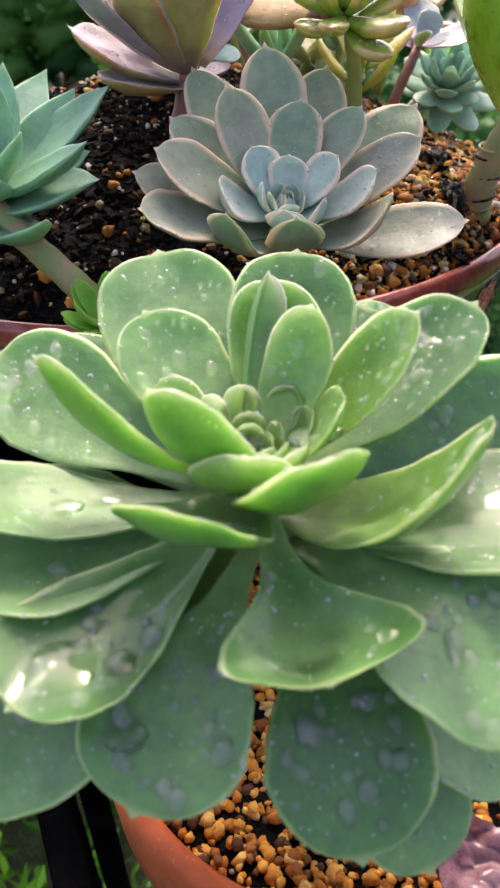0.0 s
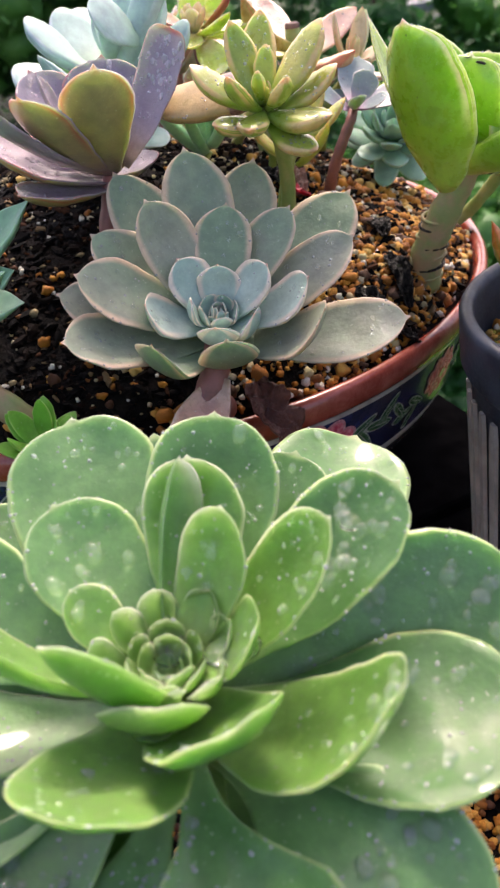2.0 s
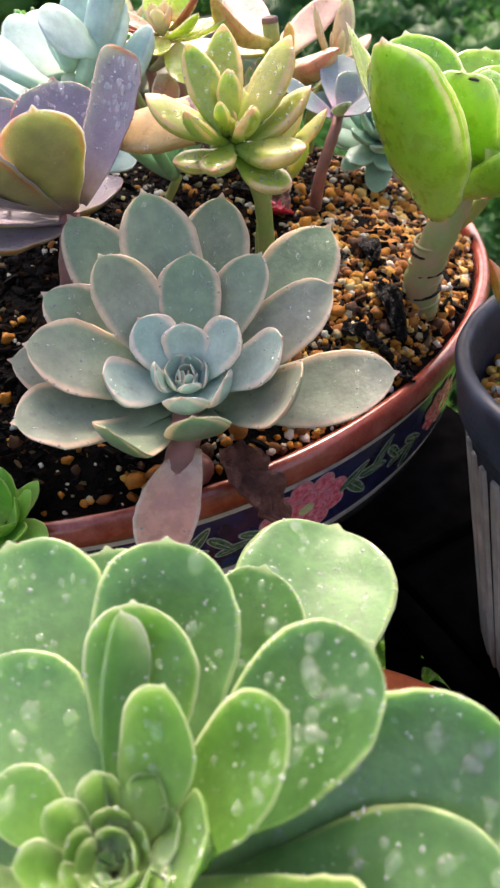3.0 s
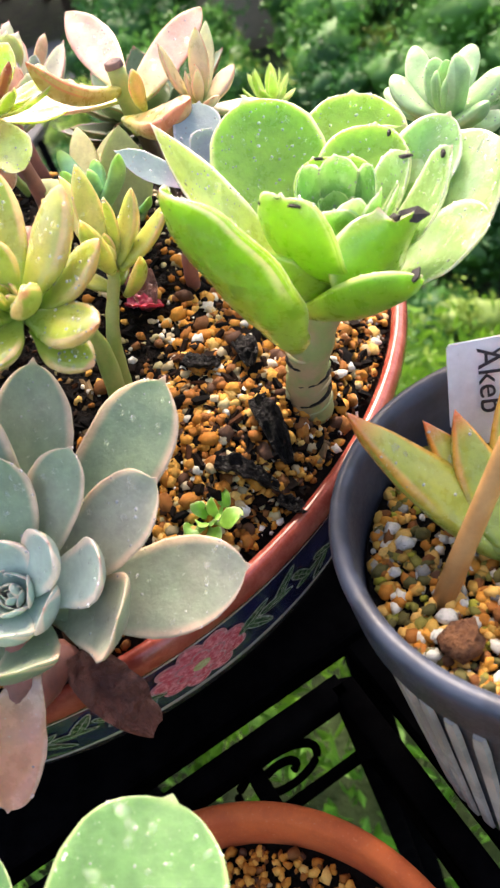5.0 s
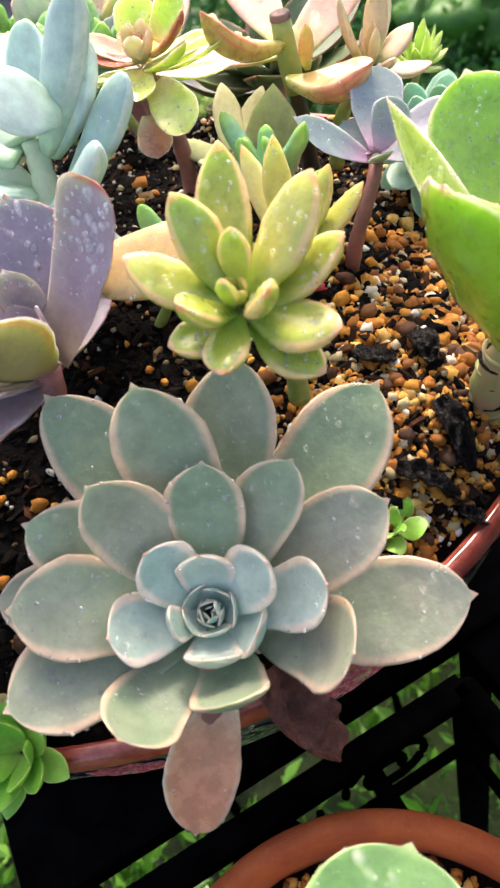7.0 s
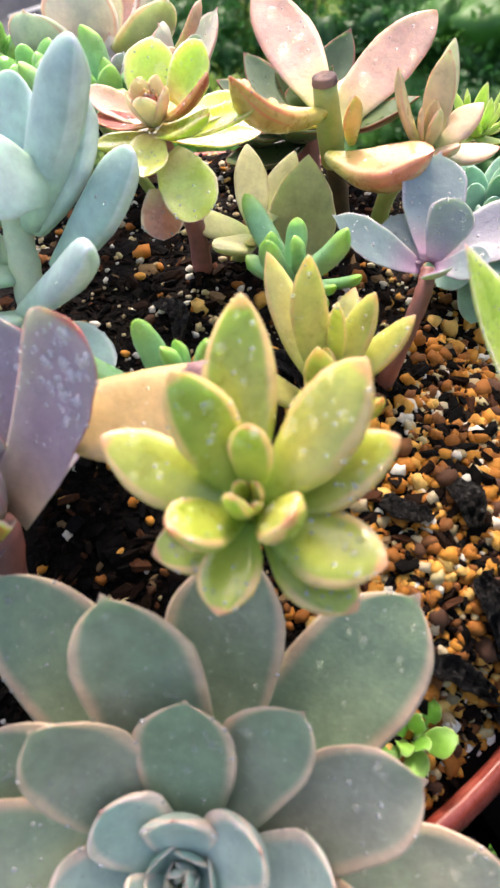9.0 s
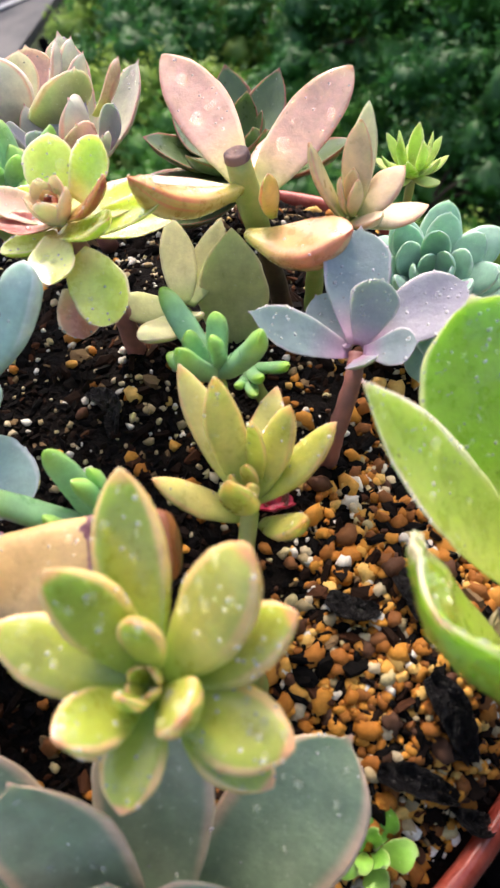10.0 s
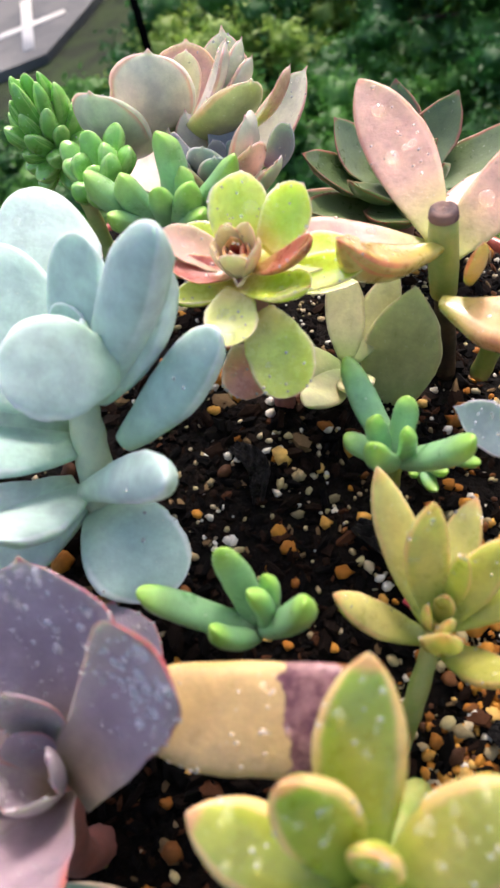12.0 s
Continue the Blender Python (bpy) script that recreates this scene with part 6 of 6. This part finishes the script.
backdrop_planting()
def low_bushes():
    """Knee-high bushes that cover the slope between the trees, clear of the lane."""
    r = random.Random(21)
    for k in range(46):
        y = 3.6 + 9.0 * (k / 46)
        x = r.uniform(-0.42, 0.42) * y
        if x < -2.2 and y > 6.2:
            x = r.uniform(-2.0, 0.3 * y)
        if y > 8.0 and -0.4 < x < 0.8:
            continue
        h = r.uniform(0.75, 1.15)
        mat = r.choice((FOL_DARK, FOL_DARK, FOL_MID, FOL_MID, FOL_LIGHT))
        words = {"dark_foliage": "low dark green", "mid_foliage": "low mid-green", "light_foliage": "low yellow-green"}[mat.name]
        tree(x, y, h, h * 0.85, mat, words + " bush on the slope below the planters", 500 + k, 0.022 + 0.0024 * y, 3200, "shrub")

    for k, bearing in enumerate((99, 101.5, 104, 106, 108, 110.5, 113)):
        a, dist = math.radians(bearing), 20.5 + 1.6 * (k % 3)
        tree(dist * math.cos(a), dist * math.sin(a), r.uniform(3.4, 4.2), 3.0, (FOL_DARK, FOL_MID)[k % 2], ("leafy dark green", "leafy mid-green")[k % 2] + " shrub beyond the paved lane", 700 + k, 0.075, 4200, "shrub")
    for k, bearing in enumerate((106, 108.5, 111, 113.5, 116, 118.5, 121)):
        a, dist = math.radians(bearing), 7.4 + 0.35 * (k % 3)
        tree(dist * math.cos(a), dist * math.sin(a), r.uniform(0.5, 0.7), 0.75, (FOL_MID, FOL_DARK)[k % 2], ("low mid-green", "low dark green")[k % 2] + " bush in front of the paved lane", 720 + k, 0.040, 3200, "shrub")


low_bushes()
for k, (bx, by, bh, bm_) in enumerate(((0.95, 5.2, 1.3, FOL_DARK), (1.6, 6.0, 1.7, FOL_DARK), (2.4, 6.4, 1.9, FOL_MID), (0.9, 7.4, 1.7, FOL_DARK), (3.2, 7.4, 2.2, FOL_DARK), (1.7, 8.6, 2.2, FOL_MID), (2.6, 9.4, 2.6, FOL_DARK), (-0.9, 6.2, 1.4, FOL_MID), (-1.5, 7.6, 1.6, FOL_DARK), (-0.9, 8.8, 1.6, FOL_DARK), (-0.25, 5.2, 1.0, FOL_DARK), (0.3, 6.6, 1.1, FOL_MID), (-0.95, 10.2, 1.6, FOL_MID), (-1.55, 9.4, 1.4, FOL_LIGHT), (-1.3, 11.6, 1.9, FOL_DARK), (1.5, 11.2, 2.0, FOL_MID))):
    tree(bx, by, bh, bh * 0.62, bm_, {"dark_foliage": "leafy dark green", "mid_foliage": "leafy mid-green", "light_foliage": "sunlit yellow-green"}[bm_.name] + " shrub on the slope below the planters", 940 + k, 0.020 + 0.0026 * by, 7500, "shrub")
# two more shrubs whose sunlight is painted in as yellow-green leaves
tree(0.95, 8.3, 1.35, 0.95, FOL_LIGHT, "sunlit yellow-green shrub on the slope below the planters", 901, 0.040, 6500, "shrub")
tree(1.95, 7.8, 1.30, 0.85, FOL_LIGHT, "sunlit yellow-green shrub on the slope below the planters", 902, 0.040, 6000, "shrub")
spots = [(nrng.normal(0.1, 1.0), nrng.normal(1.3, 1.1), 0) for _ in range(1400)]
q, f = leaves([p for p in spots if p[1] > -0.8], 0.06, 42000, 0.013)
q = [(x, yy, ground_z(x, yy) + 0.04 + abs(z) * 1.8) for x, yy, z in q]
tall = Heap()
tall.add(q, f)
for _ in range(420):
    cx, cy = nrng.uniform(-0.9, 1.2), nrng.uniform(-0.4, 1.1)
    if -0.14 < cx < 0.18 and 0.0 < cy < 0.5 or ((cx - 0.15) / 1.1) ** 2 + ((cy - 0.35) / 0.85) ** 2 > nrng.uniform(0.7, 1.2):
        continue
    hh = nrng.uniform(0.10, 0.36)
    qq, fq = leaves([(cx, cy, ground_z(cx, cy) + 0.02 + hh * s) for s in (0.3, 0.55, 0.8, 1.0)], 0.022, 34, 0.020)
    tall.add(qq, fq)
q, f = np.concatenate(tall.v), tall.f
tagged(mesh_part("weeds", q, f, FOL_WEED, smooth=False), "bright green low weeds on the ground under the stands", "weeds", "", "stuff")

# paved lane, an old wall and a stone ledge among the trees
ASPHALT = mottled("pale_asphalt", (96, 98, 100), (124, 124, 122), 0.9, 0.9, 20, 0.3, 0.01)
lane = [(-11, 6.8), (-6.4, 9.0), (-4.1, 10.0), (-3.5, 12.2), (-3.0, 14.5), (-3.6, 17.5), (-12, 18)]
lv = [(x, yy, ground_z(x, yy) + 0.12) for x, yy in lane] + [(x, yy, ground_z(x, yy) - 0.4) for x, yy in lane]
n7 = len(lane)
tagged(mesh_part("road", lv, [tuple(range(n7))] + [(i, i + n7, (i + 1) % n7 + n7, (i + 1) % n7) for i in range(n7)], ASPHALT, smooth=False), "pale grey paved lane between the trees", "road", "", "structure")
STRIPE = mottled("road_paint", (222, 222, 218), (200, 200, 196), 2, 0.8)
for k, (x0, y0, x1, y1) in enumerate(((-5.6, 10.6, -4.1, 11.2), (-4.9, 11.9, -4.4, 10.2), (-4.6, 13.4, -3.4, 13.8))):
    sv, sf = bar((x0, y0, ground_z(x0, y0) + 0.125), (x1, y1, ground_z(x1, y1) + 0.125), 0.16, 0.02)
    tagged(mesh_part("road_marking", sv, sf, STRIPE), "white painted stripe on the paved lane", "road marking", "", "structure")
WALLSTONE = mottled("weathered_wall", (196, 178, 156), (170, 152, 130), 1.5, 0.9, 14, 0.5, 0.02)
old_wall = thing("garden_wall", "weathered beige garden wall between the trees", "wall", (0.1, 13.6, GROUND))
wv, wf = bar((-0.75, 13.6, GROUND + 1.0), (0.95, 13.6, GROUND + 1.0), 0.3, 2.0)
mesh_part("body", wv, wf, WALLSTONE, old_wall, smooth=False)
wv, wf = bar((-0.82, 13.6, GROUND + 2.04), (1.02, 13.6, GROUND + 2.04), 0.4, 0.09)
mesh_part("coping", wv, wf, WALLSTONE, old_wall, "flat beige coping stone", smooth=False)
LEDGE = mottled("grey_slate", (96, 104, 110), (126, 132, 136), 1.2, 0.6, 10, 0.4, 0.02)
ledge = thing("stone_ledge", "long grey stone ledge beyond the trees", "wall", (8.0, 24, GROUND))
for k in range(3):
    wv, wf = bar((4.2, 23.0 + 1.3 * k, GROUND + 0.7 + 0.35 * k), (14.0, 25.0 + 1.3 * k, GROUND + 0.7 + 0.35 * k), 1.25, 0.30)
    mesh_part("step", wv, wf, LEDGE, ledge, smooth=False)
wv, wf, _ = tube([Vector((-1.16, 4.4, GROUND - 0.2 + 0.331 * k)) for k in range(10)], [0.024] * 10, 12)
post = thing("lane_post", "thin dark metal post on the slope beside the lane", "post", (-1.16, 4.4, GROUND - 0.2))
mesh_part("shaft", wv, wf, IRON, post)

# orange grains nearest the path, as pieces
shared_grains(soil, near_grains)
